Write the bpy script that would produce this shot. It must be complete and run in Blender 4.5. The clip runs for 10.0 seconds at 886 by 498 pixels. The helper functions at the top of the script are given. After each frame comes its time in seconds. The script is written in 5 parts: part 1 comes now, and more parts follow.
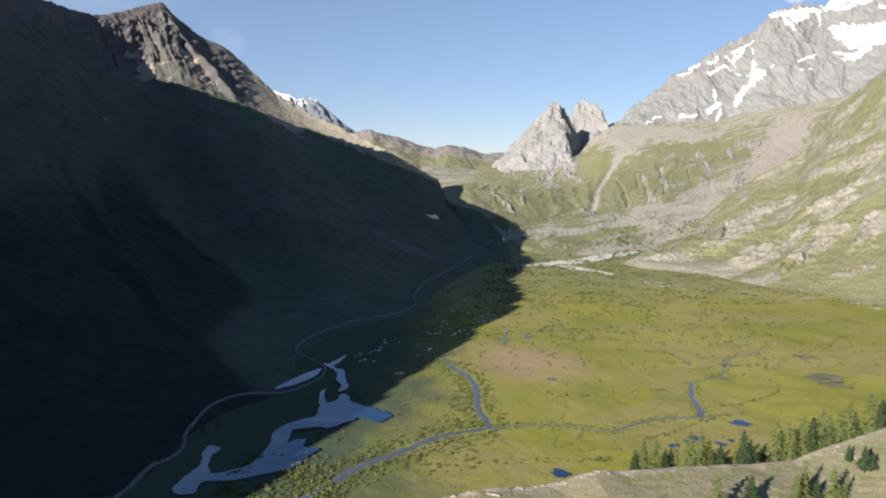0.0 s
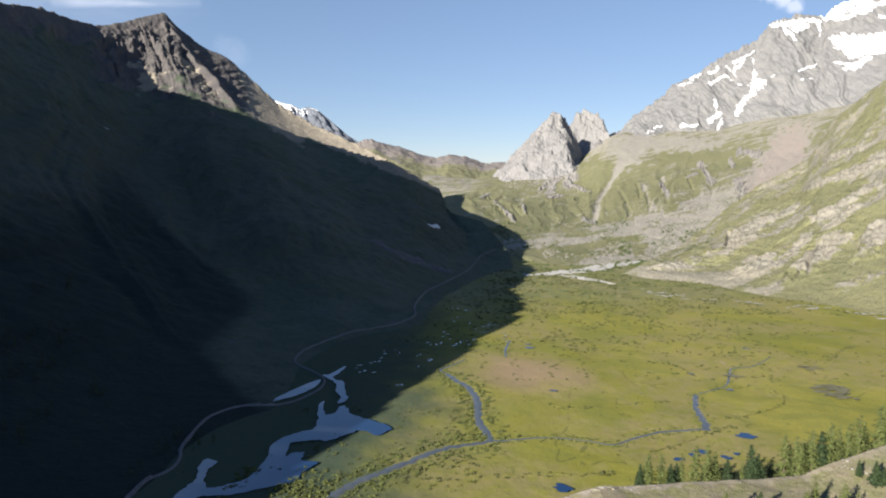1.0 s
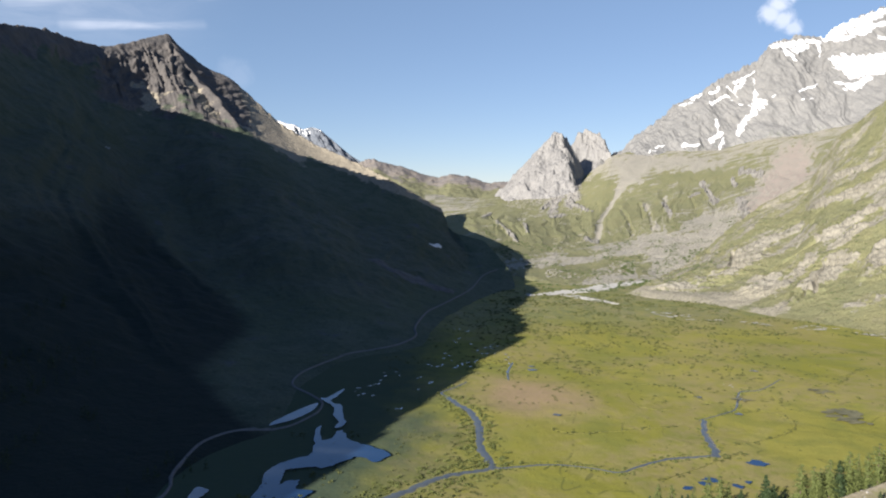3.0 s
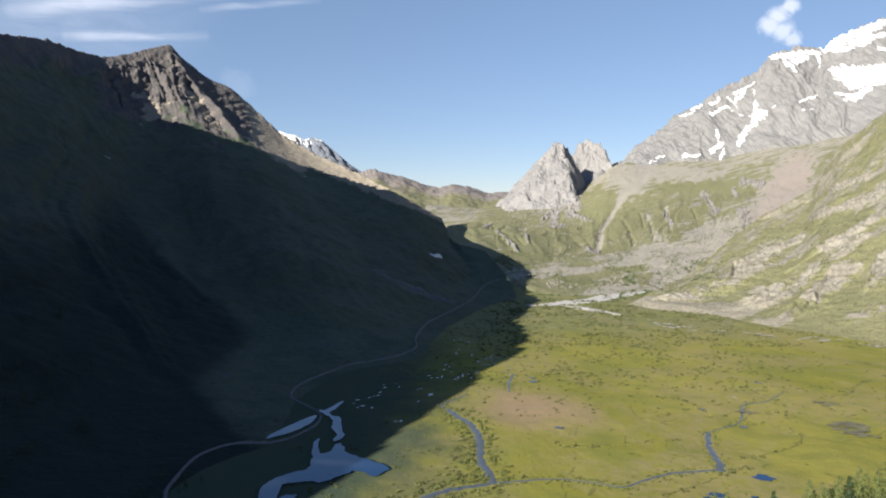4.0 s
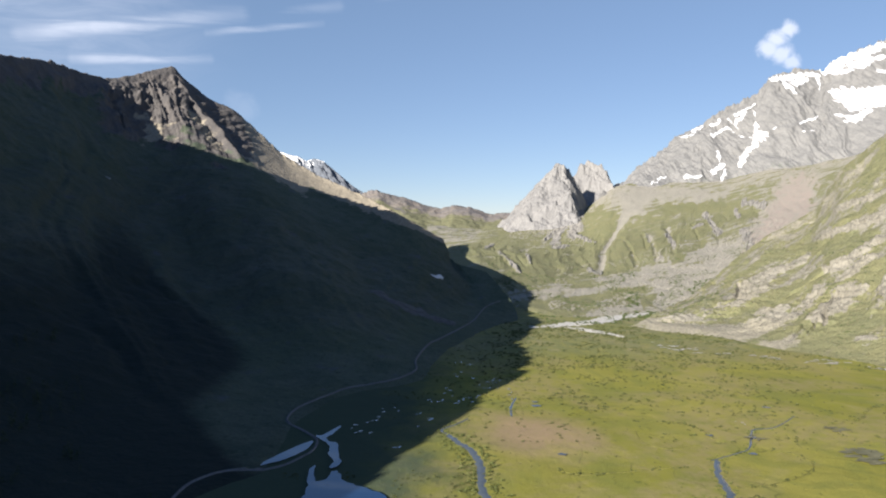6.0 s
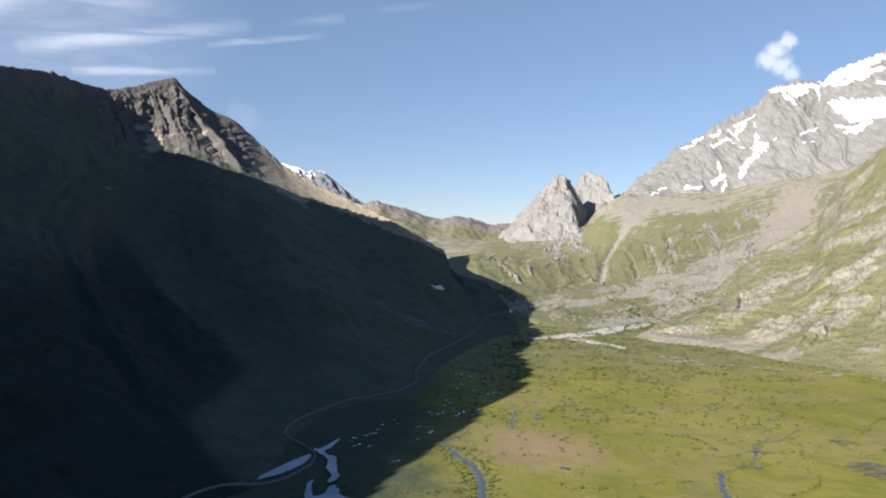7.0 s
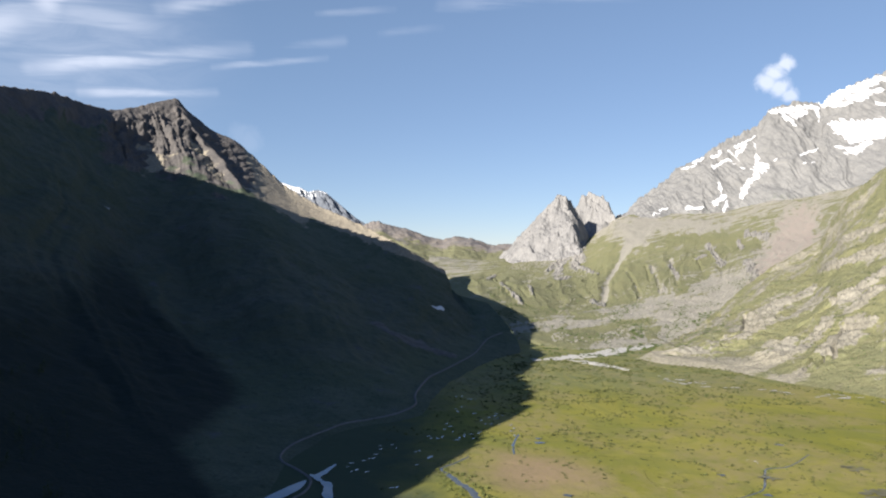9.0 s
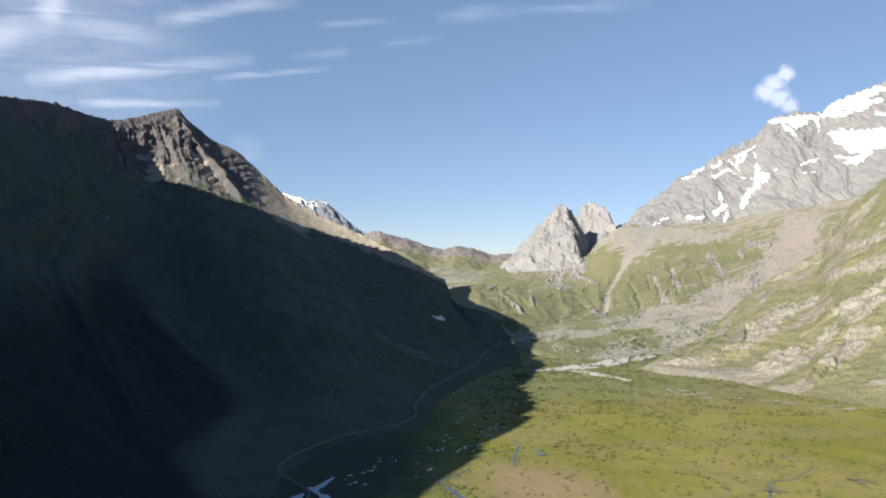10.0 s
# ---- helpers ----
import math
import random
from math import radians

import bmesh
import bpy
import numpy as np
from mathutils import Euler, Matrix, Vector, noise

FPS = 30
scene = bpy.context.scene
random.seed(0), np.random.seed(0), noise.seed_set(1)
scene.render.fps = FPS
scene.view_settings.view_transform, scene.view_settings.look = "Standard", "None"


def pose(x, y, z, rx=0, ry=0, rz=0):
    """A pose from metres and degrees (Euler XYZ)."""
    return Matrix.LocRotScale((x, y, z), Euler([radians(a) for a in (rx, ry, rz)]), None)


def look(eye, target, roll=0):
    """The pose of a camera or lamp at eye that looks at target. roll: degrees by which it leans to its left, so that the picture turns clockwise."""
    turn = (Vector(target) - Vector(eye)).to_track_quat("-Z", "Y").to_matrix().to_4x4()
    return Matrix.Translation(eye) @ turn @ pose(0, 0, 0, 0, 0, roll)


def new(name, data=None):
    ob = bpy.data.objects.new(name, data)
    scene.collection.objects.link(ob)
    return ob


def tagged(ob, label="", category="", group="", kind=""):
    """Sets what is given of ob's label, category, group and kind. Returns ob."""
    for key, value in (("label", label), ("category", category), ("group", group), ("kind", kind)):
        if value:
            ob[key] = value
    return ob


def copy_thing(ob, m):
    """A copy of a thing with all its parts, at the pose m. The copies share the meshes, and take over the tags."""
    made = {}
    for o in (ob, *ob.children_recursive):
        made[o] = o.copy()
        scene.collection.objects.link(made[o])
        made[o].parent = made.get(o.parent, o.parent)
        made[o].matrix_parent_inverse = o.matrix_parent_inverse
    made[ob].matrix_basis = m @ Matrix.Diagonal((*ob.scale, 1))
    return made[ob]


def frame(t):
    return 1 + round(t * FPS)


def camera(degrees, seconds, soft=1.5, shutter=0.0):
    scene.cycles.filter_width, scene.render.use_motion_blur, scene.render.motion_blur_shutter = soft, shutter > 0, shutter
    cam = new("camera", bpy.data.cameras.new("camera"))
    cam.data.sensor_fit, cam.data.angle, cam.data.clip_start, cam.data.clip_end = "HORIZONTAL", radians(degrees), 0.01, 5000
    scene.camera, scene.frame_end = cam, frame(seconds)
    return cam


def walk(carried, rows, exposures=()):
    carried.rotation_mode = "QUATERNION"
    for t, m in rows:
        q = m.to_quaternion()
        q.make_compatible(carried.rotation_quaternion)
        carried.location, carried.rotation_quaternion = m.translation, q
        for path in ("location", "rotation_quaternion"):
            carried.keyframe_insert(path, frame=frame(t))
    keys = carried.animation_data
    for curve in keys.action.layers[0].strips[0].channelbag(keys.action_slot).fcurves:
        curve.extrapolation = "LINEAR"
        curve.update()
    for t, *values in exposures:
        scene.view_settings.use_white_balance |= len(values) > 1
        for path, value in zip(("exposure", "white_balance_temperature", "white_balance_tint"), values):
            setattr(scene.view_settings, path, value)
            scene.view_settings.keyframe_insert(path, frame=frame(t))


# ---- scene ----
from mathutils.geometry import tessellate_polygon

cam = camera(70.0, 10.0, soft=2.05)
PATH = [
    (0.0, pose(0.00, 0.00, 150.00, 83.279, -0.697, 0.000)),
    (0.5, pose(0.26, 2.39, 149.86, 83.703, -0.672, 0.048)),
    (1.0, pose(0.52, 4.77, 149.72, 84.129, -0.665, 0.124)),
    (1.5, pose(0.79, 7.13, 149.58, 84.535, -0.668, 0.180)),
    (2.0, pose(1.05, 9.47, 149.45, 85.022, -0.667, 0.230)),
    (2.5, pose(1.31, 11.79, 149.32, 85.450, -0.664, 0.282)),
    (4.0, pose(2.09, 18.66, 148.93, 86.803, -0.677, 0.407)),
    (4.5, pose(2.35, 20.91, 148.80, 87.268, -0.699, 0.462)),
    (5.0, pose(2.61, 23.14, 148.68, 87.745, -0.710, 0.494)),
    (5.5, pose(2.87, 25.36, 148.56, 88.205, -0.713, 0.530)),
    (7.0, pose(3.65, 31.91, 148.20, 89.661, -0.730, 0.641)),
    (7.5, pose(3.91, 34.05, 148.09, 90.133, -0.735, 0.668)),
    (8.0, pose(4.17, 36.18, 147.97, 90.599, -0.748, 0.693)),
    (8.5, pose(4.42, 38.29, 147.86, 91.023, -0.758, 0.724)),
    (9.0, pose(4.68, 40.39, 147.75, 91.507, -0.762, 0.751)),
    (9.5, pose(4.94, 42.47, 147.65, 91.892, -0.761, 0.785)),
    (10.0, pose(5.19, 44.52, 147.54, 92.403, -0.740, 0.811)),
]
walk(cam, PATH, exposures=[(0.0, 1.45, 6250, 12), (10.0, 1.45, 6250, 12)])

# ---- sky and sun ----
SUN_AZ, SUN_EL = radians(-139), radians(20.5)
SUN_WAY = Vector((math.sin(SUN_AZ) * math.cos(SUN_EL), math.cos(SUN_AZ) * math.cos(SUN_EL), math.sin(SUN_EL)))
sun = new("sun", bpy.data.lights.new("sun", "SUN"))
sun.data.energy, sun.data.angle, sun.data.color = 5.0, radians(0.18), (1.0, 0.93, 0.82)
sun.matrix_world = look(SUN_WAY * 3000, (0, 0, 0))


class Graph:
    """Short hand for building a node tree."""

    def __init__(self, tree):
        self.t = tree
        self.t.nodes.clear()

    def node(self, what, **sets):
        n = self.t.nodes.new(what)
        for k, v in sets.items():
            if k == "op":
                n.operation = v
            elif k == "sky":
                n.sky_type = v
            elif k == "blend":
                n.blend_type = v
            elif k == "data":
                n.data_type = v
        return n

    def put(self, socket, v):
        if hasattr(v, "is_output"):
            self.t.links.new(v, socket)
        elif v is not None:
            socket.default_value = v

    def math(self, op, a, b=None, c=None, clamp=False):
        n = self.node("ShaderNodeMath", op=op)
        n.use_clamp = clamp
        for s, v in zip(n.inputs, (a, b, c)):
            self.put(s, v)
        return n.outputs[0]

    def vmath(self, op, a, b=None, scale=None):
        n = self.node("ShaderNodeVectorMath", op=op)
        self.put(n.inputs[0], a)
        self.put(n.inputs[1], b)
        if scale is not None:
            self.put(n.inputs["Scale"], scale)
        return n.outputs["Value"] if op in ("DOT_PRODUCT", "LENGTH", "DISTANCE") else n.outputs[0]

    def noise(self, vec, scale, detail=4, rough=0.55, warp=0.0):
        n = self.node("ShaderNodeTexNoise")
        self.put(n.inputs["Vector"], vec)
        self.put(n.inputs["Scale"], scale)
        n.inputs["Detail"].default_value, n.inputs["Roughness"].default_value = detail, rough
        n.inputs["Distortion"].default_value = warp
        return n.outputs["Fac"]

    def ramp(self, fac, lo, hi, a=0.0, b=1.0):
        n = self.node("ShaderNodeMapRange")
        n.clamp, n.interpolation_type = True, "SMOOTHSTEP"
        for s, v in zip(n.inputs, (fac, lo, hi, a, b)):
            self.put(s, v)
        return n.outputs[0]

    def mix(self, fac, a, b, blend="MIX"):
        n = self.node("ShaderNodeMix", data="RGBA", blend=blend)
        self.put(n.inputs[0], fac)
        self.put(n.inputs[6], (*a, 1) if isinstance(a, tuple) else a)
        self.put(n.inputs[7], (*b, 1) if isinstance(b, tuple) else b)
        return n.outputs[2]

    def attr(self, name):
        n = self.node("ShaderNodeAttribute")
        n.attribute_name = name
        return n.outputs["Fac"]

    def place(self, scale=(1, 1, 1)):
        n = self.node("ShaderNodeNewGeometry")
        return self.vmath("MULTIPLY", n.outputs["Position"], scale)

    def up(self):
        n = self.node("ShaderNodeNewGeometry")
        return self.vmath("DOT_PRODUCT", n.outputs["True Normal"], (0, 0, 1))


world = bpy.data.worlds.new("sky")
scene.world = world
world.use_nodes = True
g = Graph(world.node_tree)
sky = g.node("ShaderNodeTexSky", sky="NISHITA")
sky.sun_disc, sky.sun_elevation, sky.sun_rotation = False, SUN_EL, SUN_AZ
sky.altitude, sky.air_density, sky.dust_density, sky.ozone_density = 2000, 1.15, 0.5, 3.0
way = g.node("ShaderNodeTexCoord").outputs["Generated"]


def lie(spot, lean, across, high_scale, seed, scale=1.0, detail=6, rough=0.6, warp=0.6):
    """Noise drawn out sideways about one direction of the sky."""
    d = Vector(spot)
    side = Vector((d.y, -d.x, 0)).normalized()
    high = side.cross(d).normalized()
    side, high = side * math.cos(lean) + high * math.sin(lean), high * math.cos(lean) - side * math.sin(lean)
    c = g.node("ShaderNodeCombineXYZ")
    g.put(c.inputs[0], g.math("MULTIPLY", g.vmath("DOT_PRODUCT", way, tuple(side)), across))
    g.put(c.inputs[1], g.math("MULTIPLY", g.vmath("DOT_PRODUCT", way, tuple(high)), high_scale))
    c.inputs[2].default_value = seed
    return g.noise(c.outputs[0], scale, detail, rough, warp)


FIBRE = lie((-0.40, 0.86, 0.30), 0.11, 7, 75, 2.0)
CURDS = lie((-0.45, 0.84, 0.29), 0.13, 9, 26, 7.0, 1.0, 7, 0.68, 0.8)


def streak(a, b, wide, strength, fray=0.9):
    """A thin band of ice cloud between two directions, tapering to its ends."""
    a, ab = Vector(a), Vector(b) - Vector(a)
    rel = g.vmath("SUBTRACT", way, tuple(a))
    t = g.math("DIVIDE", g.vmath("DOT_PRODUCT", rel, tuple(ab)), ab.length_squared, clamp=True)
    n = g.node("ShaderNodeVectorMath", op="SCALE")
    n.inputs[0].default_value = tuple(ab)
    g.put(n.inputs["Scale"], t)
    off = g.math("DIVIDE", g.vmath("DISTANCE", rel, n.outputs[0]), wide)
    off = g.math("ADD", off, g.math("MULTIPLY", g.math("SUBTRACT", FIBRE, 0.5), 2.2 * fray))
    off = g.math("ADD", off, g.math("MULTIPLY", g.math("SUBTRACT", CURDS, 0.5), 1.6 * fray))
    end = g.math("MULTIPLY", g.ramp(t, 0.0, 0.18, 0.35, 1.0), g.ramp(t, 0.55, 1.0, 1.0, 0.18))
    return g.math("MULTIPLY", g.ramp(off, 0.0, 1.25, strength, 0.0), end)


CIRRUS = (
    ((-0.545, 0.80, 0.248), (-0.300, 0.902, 0.309), 0.013, 0.52, 0.75),
    ((-0.470, 0.838, 0.270), (-0.165, 0.930, 0.331), 0.0085, 0.46, 0.45),
    ((-0.345, 0.895, 0.279), (-0.190, 0.933, 0.307), 0.006, 0.26, 0.8),
    ((-0.50, 0.835, 0.226), (-0.345, 0.905, 0.2455), 0.007, 0.50, 0.7),
    ((-0.62, 0.74, 0.26), (-0.520, 0.790, 0.318), 0.022, 0.42, 0.7),
    ((-0.525, 0.79, 0.312), (-0.485, 0.775, 0.400), 0.018, 0.40, 0.7),
    ((-0.520, 0.80, 0.325), (-0.390, 0.862, 0.322), 0.016, 0.24, 0.9),
    ((-0.400, 0.848, 0.345), (-0.235, 0.888, 0.392), 0.013, 0.34, 0.6),
    ((-0.200, 0.91, 0.365), (-0.090, 0.922, 0.376), 0.006, 0.12, 0.8),
    ((-0.110, 0.932, 0.345), (-0.020, 0.935, 0.355), 0.006, 0.07, 0.8),
    ((-0.020, 0.922, 0.384), (0.270, 0.885, 0.390), 0.012, 0.17, 0.9),
    ((-0.58, 0.73, 0.36), (-0.25, 0.86, 0.43), 0.050, 0.24, 1.1),
)
veil = g.math("MULTIPLY", g.ramp(g.vmath("DISTANCE", g.vmath("MULTIPLY", way, (1, 1, 1.6)), (-0.52, 0.82, 0.29 * 1.6)), 0.02, 0.27, 0.20, 0.0), g.ramp(CURDS, 0.25, 0.70, 0.30, 1.0))
for row in CIRRUS:
    band = streak(*row)
    veil = g.math("ADD", veil, g.math("MULTIPLY", band, g.math("SUBTRACT", 1.0, veil)))
PUFF_WARP = g.noise(way, 46.0, 6, 0.62, 0.5)


def lump(spot, size, full):
    d = g.math("ADD", g.vmath("DISTANCE", way, spot), g.math("MULTIPLY", g.math("SUBTRACT", PUFF_WARP, 0.5), 0.024))
    return g.ramp(d, size * 0.25, size * 1.1, full, 0.0)


puff = 0.0
for spot, size, full in (((0.447, 0.851, 0.279), 0.013, 0.66), ((0.436, 0.860, 0.268), 0.017, 0.68), ((0.430, 0.865, 0.258), 0.017, 0.64), ((0.444, 0.861, 0.249), 0.016, 0.62), ((0.455, 0.858, 0.238), 0.012, 0.55), ((-0.304, 0.935, 0.184), 0.024, 0.08), ((-0.316, 0.930, 0.192), 0.020, 0.07)):
    puff = g.math("MAXIMUM", puff, lump(spot, size, full))
cloud = g.math("MAXIMUM", veil, puff)
level = g.node("ShaderNodeSeparateXYZ")
g.put(level.inputs[0], way)
clear = g.mix(1.0, sky.outputs[0], g.mix(g.ramp(level.outputs[2], 0.35, 0.80), (1.17, 1.01, 0.965), (0.86, 1.0, 1.22)), "MULTIPLY")
clear = g.mix(g.ramp(level.outputs[2], 0.32, 0.80, 0.33, 0.0), clear, (2.6, 4.0, 5.9))
sky_colour = g.mix(cloud, clear, (9.0, 9.2, 9.9))
back = g.node("ShaderNodeBackground")
g.put(back.inputs[0], sky_colour)
back.inputs[1].default_value = 0.046
out = g.node("ShaderNodeOutputWorld")
g.t.links.new(back.outputs[0], out.inputs[0])


# ---- materials ----
def material(name, paint, rough=0.9, spec=0.2, bump=None, height=1.0, ior=1.45, tint=(1, 1, 1)):
    """paint(g) gives the colour socket; bump(g) gives a height in metres."""
    m = bpy.data.materials.new(name)
    m.use_nodes = True
    g = Graph(m.node_tree)
    b = g.node("ShaderNodeBsdfPrincipled")
    g.put(b.inputs["Base Color"], paint(g))
    g.put(b.inputs["Roughness"], rough(g) if callable(rough) else rough)
    b.inputs["Specular IOR Level"].default_value = spec
    b.inputs["IOR"].default_value = ior
    b.inputs["Specular Tint"].default_value = (*tint, 1)
    if bump:
        n = g.node("ShaderNodeBump")
        n.inputs["Distance"].default_value, n.inputs["Strength"].default_value = height, 1.0
        g.put(n.inputs["Height"], bump(g))
        g.t.links.new(n.outputs[0], b.inputs["Normal"])
    o = g.node("ShaderNodeOutputMaterial")
    g.t.links.new(b.outputs[0], o.inputs[0])
    return m


def grass_colour(g, dry=0.5, pale=0.0):
    p = g.place()
    big = g.noise(p, 0.006, 5, 0.6, 0.4)
    mid = g.noise(p, 0.035, 5, 0.6, 0.6)
    fine = g.noise(p, 0.5, 4, 0.7)
    c = g.mix(g.ramp(big, 0.35, 0.65), (0.205, 0.192, 0.036), (0.260, 0.228, 0.052))
    c = g.mix(g.ramp(mid, 0.42, 0.7), c, (0.160, 0.163, 0.034))
    c = g.mix(g.ramp(mid, 0.40, 0.28, 0.0, dry), c, (0.230, 0.185, 0.080))
    # Greyed grass: distance haze put into the colour, with drier turf.
    if pale:
        c = g.mix(pale, c, (0.225, 0.220, 0.158))
    return g.mix(g.ramp(fine, 0.3, 0.75), g.mix(0.5, c, (0.05, 0.06, 0.015)), c)


def meadow(g):
    p = g.place((1, 1, 0))
    big = g.noise(p, 0.006, 5, 0.6, 0.4)
    mid = g.noise(p, 0.02, 5, 0.62, 0.8)
    c = g.mix(g.ramp(big, 0.35, 0.65), (0.170, 0.166, 0.030), (0.212, 0.196, 0.044))
    c = g.mix(g.ramp(mid, 0.46, 0.66, 0.0, 0.8), c, (0.146, 0.152, 0.036))
    c = g.mix(g.ramp(mid, 0.42, 0.30, 0.0, 0.4), c, (0.245, 0.215, 0.085))
    # old meander scrolls, as bands along the lines of one warped height
    swirl = g.math("FRACT", g.math("MULTIPLY", g.noise(p, 0.0045, 2, 0.4, 0.8), 13.0))
    c = g.mix(g.math("MULTIPLY", g.ramp(swirl, 0.55, 0.75), g.ramp(swirl, 1.0, 0.8, 0.0, 0.4)), c, (0.130, 0.140, 0.036))
    swirl = g.math("FRACT", g.math("MULTIPLY", g.noise(p, 0.0045, 4, 0.4, 0.8), 21.0))
    line = g.math("MULTIPLY", g.ramp(swirl, 0.03, 0.07, 0.5, 0.0), g.ramp(g.noise(p, 0.05, 4, 0.7), 0.45, 0.55))
    c = g.mix(line, c, (0.055, 0.065, 0.022))
    heath = g.math("MULTIPLY", g.ramp(g.noise(p, 0.009, 5, 0.62, 0.5), 0.43, 0.58), g.ramp(g.noise(p, 0.11, 4, 0.65), 0.3, 0.6))
    c = g.mix(g.math("MULTIPLY", heath, 0.7), c, (0.216, 0.180, 0.082))
    spot = g.vmath("DISTANCE", g.vmath("MULTIPLY", p, (1, 0.8, 0)), ((71, 500)[0], (71, 500)[1] * 0.8, 0))
    moor = g.math("MULTIPLY", g.ramp(g.math("ADD", spot, g.math("MULTIPLY", g.noise(p, 0.03, 4), 50.0)), 35, 85, 0.85, 0.0), g.ramp(g.noise(p, 0.3, 3), 0.2, 0.6, 0.6, 1.0))
    c = g.mix(moor, c, (0.255, 0.180, 0.118))
    far = g.ramp(g.math("ADD", g.vmath("DOT_PRODUCT", p, (-0.12, 1, 0)), g.math("MULTIPLY", g.noise(p, 0.01, 4), 160.0)), 780, 960)
    scrub = g.math("MULTIPLY", far, g.ramp(g.noise(p, 0.06, 6, 0.78), 0.40, 0.58))
    dry = g.math("MULTIPLY", far, g.ramp(g.noise(p, 0.018, 5, 0.7, 0.5), 0.52, 0.64, 0.0, 0.6))
    c = g.mix(g.math("MULTIPLY", far, 0.35), c, (0.180, 0.172, 0.098))
    c = g.mix(dry, c, (0.235, 0.200, 0.125))
    c = g.mix(g.math("MULTIPLY", scrub, 0.70), c, (0.105, 0.122, 0.058))
    # Dark bluish floor along the ridge foot: its shadow deepened in colour.
    floor_shade = g.vmath("DISTANCE", g.vmath("MULTIPLY", p, (1, 0.2, 0)), (-125, 560 * 0.2, 0))
    c = g.mix(g.ramp(g.math("ADD", floor_shade, g.math("MULTIPLY", g.noise(p, 0.02, 5, 0.65), 120.0)), 130, 225, 0.95, 0.0), c, (0.042, 0.062, 0.042))
    tufts = g.noise(p, 0.35, 6, 0.75)
    c = g.mix(g.ramp(tufts, 0.60, 0.68, 0.0, 0.65), c, (0.070, 0.075, 0.022))
    return g.mix(g.ramp(tufts, 0.30, 0.5, 0.25, 0.0), c, (0.10, 0.10, 0.03))


def rock_colour(g, light=(0.44, 0.42, 0.38), dark=(0.24, 0.23, 0.215), stretch=(1, 1, 0.35), scale=0.02):
    p = g.place(stretch)
    a = g.noise(p, scale, 7, 0.65, 0.5)
    b = g.noise(p, scale * 9, 6, 0.72, 0.3)
    c = g.mix(g.ramp(a, 0.34, 0.66), dark, light)
    c = g.mix(g.ramp(b, 0.38, 0.62, 0.3, 0.0), c, tuple(v * 0.6 for v in dark))
    seam = g.math("ABSOLUTE", g.math("SUBTRACT", g.noise(p, scale * 3.2, 5, 0.6, 0.3), 0.5))
    return g.mix(g.ramp(seam, 0.0, 0.028, 0.36, 0.0), c, tuple(v * 0.42 for v in dark))


def alpine(light, dark, scree, dry=0.5, grass_dark=1.0, patchy=1.0, pale=0.0, red=None, grain=(0.8, 0.55, 0.2)):
    """Grass, scree and bare rock mixed by the cover and scree maps of the mesh and by the steepness."""
    def paint(g):
        p = g.place()
        lie = Vector(grain).normalized()
        n = g.node("ShaderNodeVectorMath", op="SCALE")
        n.inputs[0].default_value = tuple(lie)
        g.put(n.inputs["Scale"], g.math("MULTIPLY", g.vmath("DOT_PRODUCT", p, tuple(lie)), 0.62))
        q = g.vmath("SUBTRACT", p, n.outputs[0])
        spots = g.math("ADD", g.math("MULTIPLY", g.noise(q, 0.045, 8, 0.72, 0.2), 0.6), g.math("MULTIPLY", g.noise(p, 0.16, 6, 0.75, 0.1), 0.4))
        cover = g.math("ADD", g.attr("cover"), g.math("MULTIPLY", g.math("SUBTRACT", spots, 0.5), 1.9 * patchy))
        heaps = g.math("ADD", g.math("MULTIPLY", g.noise(q, 0.022, 7, 0.68, 0.3), 0.65), g.math("MULTIPLY", g.noise(p, 0.10, 5, 0.75, 0.2), 0.35))
        loose = g.math("ADD", g.attr("scree"), g.math("MULTIPLY", g.math("SUBTRACT", heaps, 0.5), 2.3))
        stones = g.mix(g.ramp(g.noise(p, 0.22, 5, 0.75), 0.38, 0.62), tuple(v * 0.70 for v in scree), tuple(v * 1.05 for v in scree))
        if red:
            rust = g.math("MULTIPLY", g.attr("rust"), g.ramp(g.noise(p, 0.03, 5, 0.65), 0.30, 0.65, 0.25, 1.0))
            stones = g.mix(rust, stones, red)
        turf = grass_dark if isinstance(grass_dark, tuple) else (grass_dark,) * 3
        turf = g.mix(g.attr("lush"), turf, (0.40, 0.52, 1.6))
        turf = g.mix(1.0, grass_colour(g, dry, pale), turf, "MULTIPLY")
        dots = g.noise(p, 0.16, 5, 0.7)
        turf = g.mix(g.ramp(dots, 0.56, 0.66, 0.0, 0.75), turf, g.mix(1.0, turf, (0.42, 0.50, 0.45), "MULTIPLY"))
        # Near-black cover: wood, plus shade painted into the slope's hollows.
        wood_shade = g.math("ADD", g.attr("wood"), g.math("MULTIPLY", g.math("SUBTRACT", g.noise(p, 0.06, 6, 0.7), 0.5), 0.7))
        turf = g.mix(g.ramp(wood_shade, 0.15, 0.85), turf, (0.016, 0.023, 0.019))
        c = g.mix(g.ramp(cover, 0.45, 0.56), rock_colour(g, light, dark), turf)
        return g.mix(g.ramp(loose, 0.44, 0.58), c, stones)
    return paint


def relief(scale, scale2, a=1.0, b=0.25, stretch=(1, 1, 0.5)):
    def f(g):
        p = g.place(stretch)
        return g.math("ADD", g.math("MULTIPLY", g.noise(p, scale, 6, 0.65), a), g.math("MULTIPLY", g.noise(p, scale2, 4, 0.6), b))
    return f


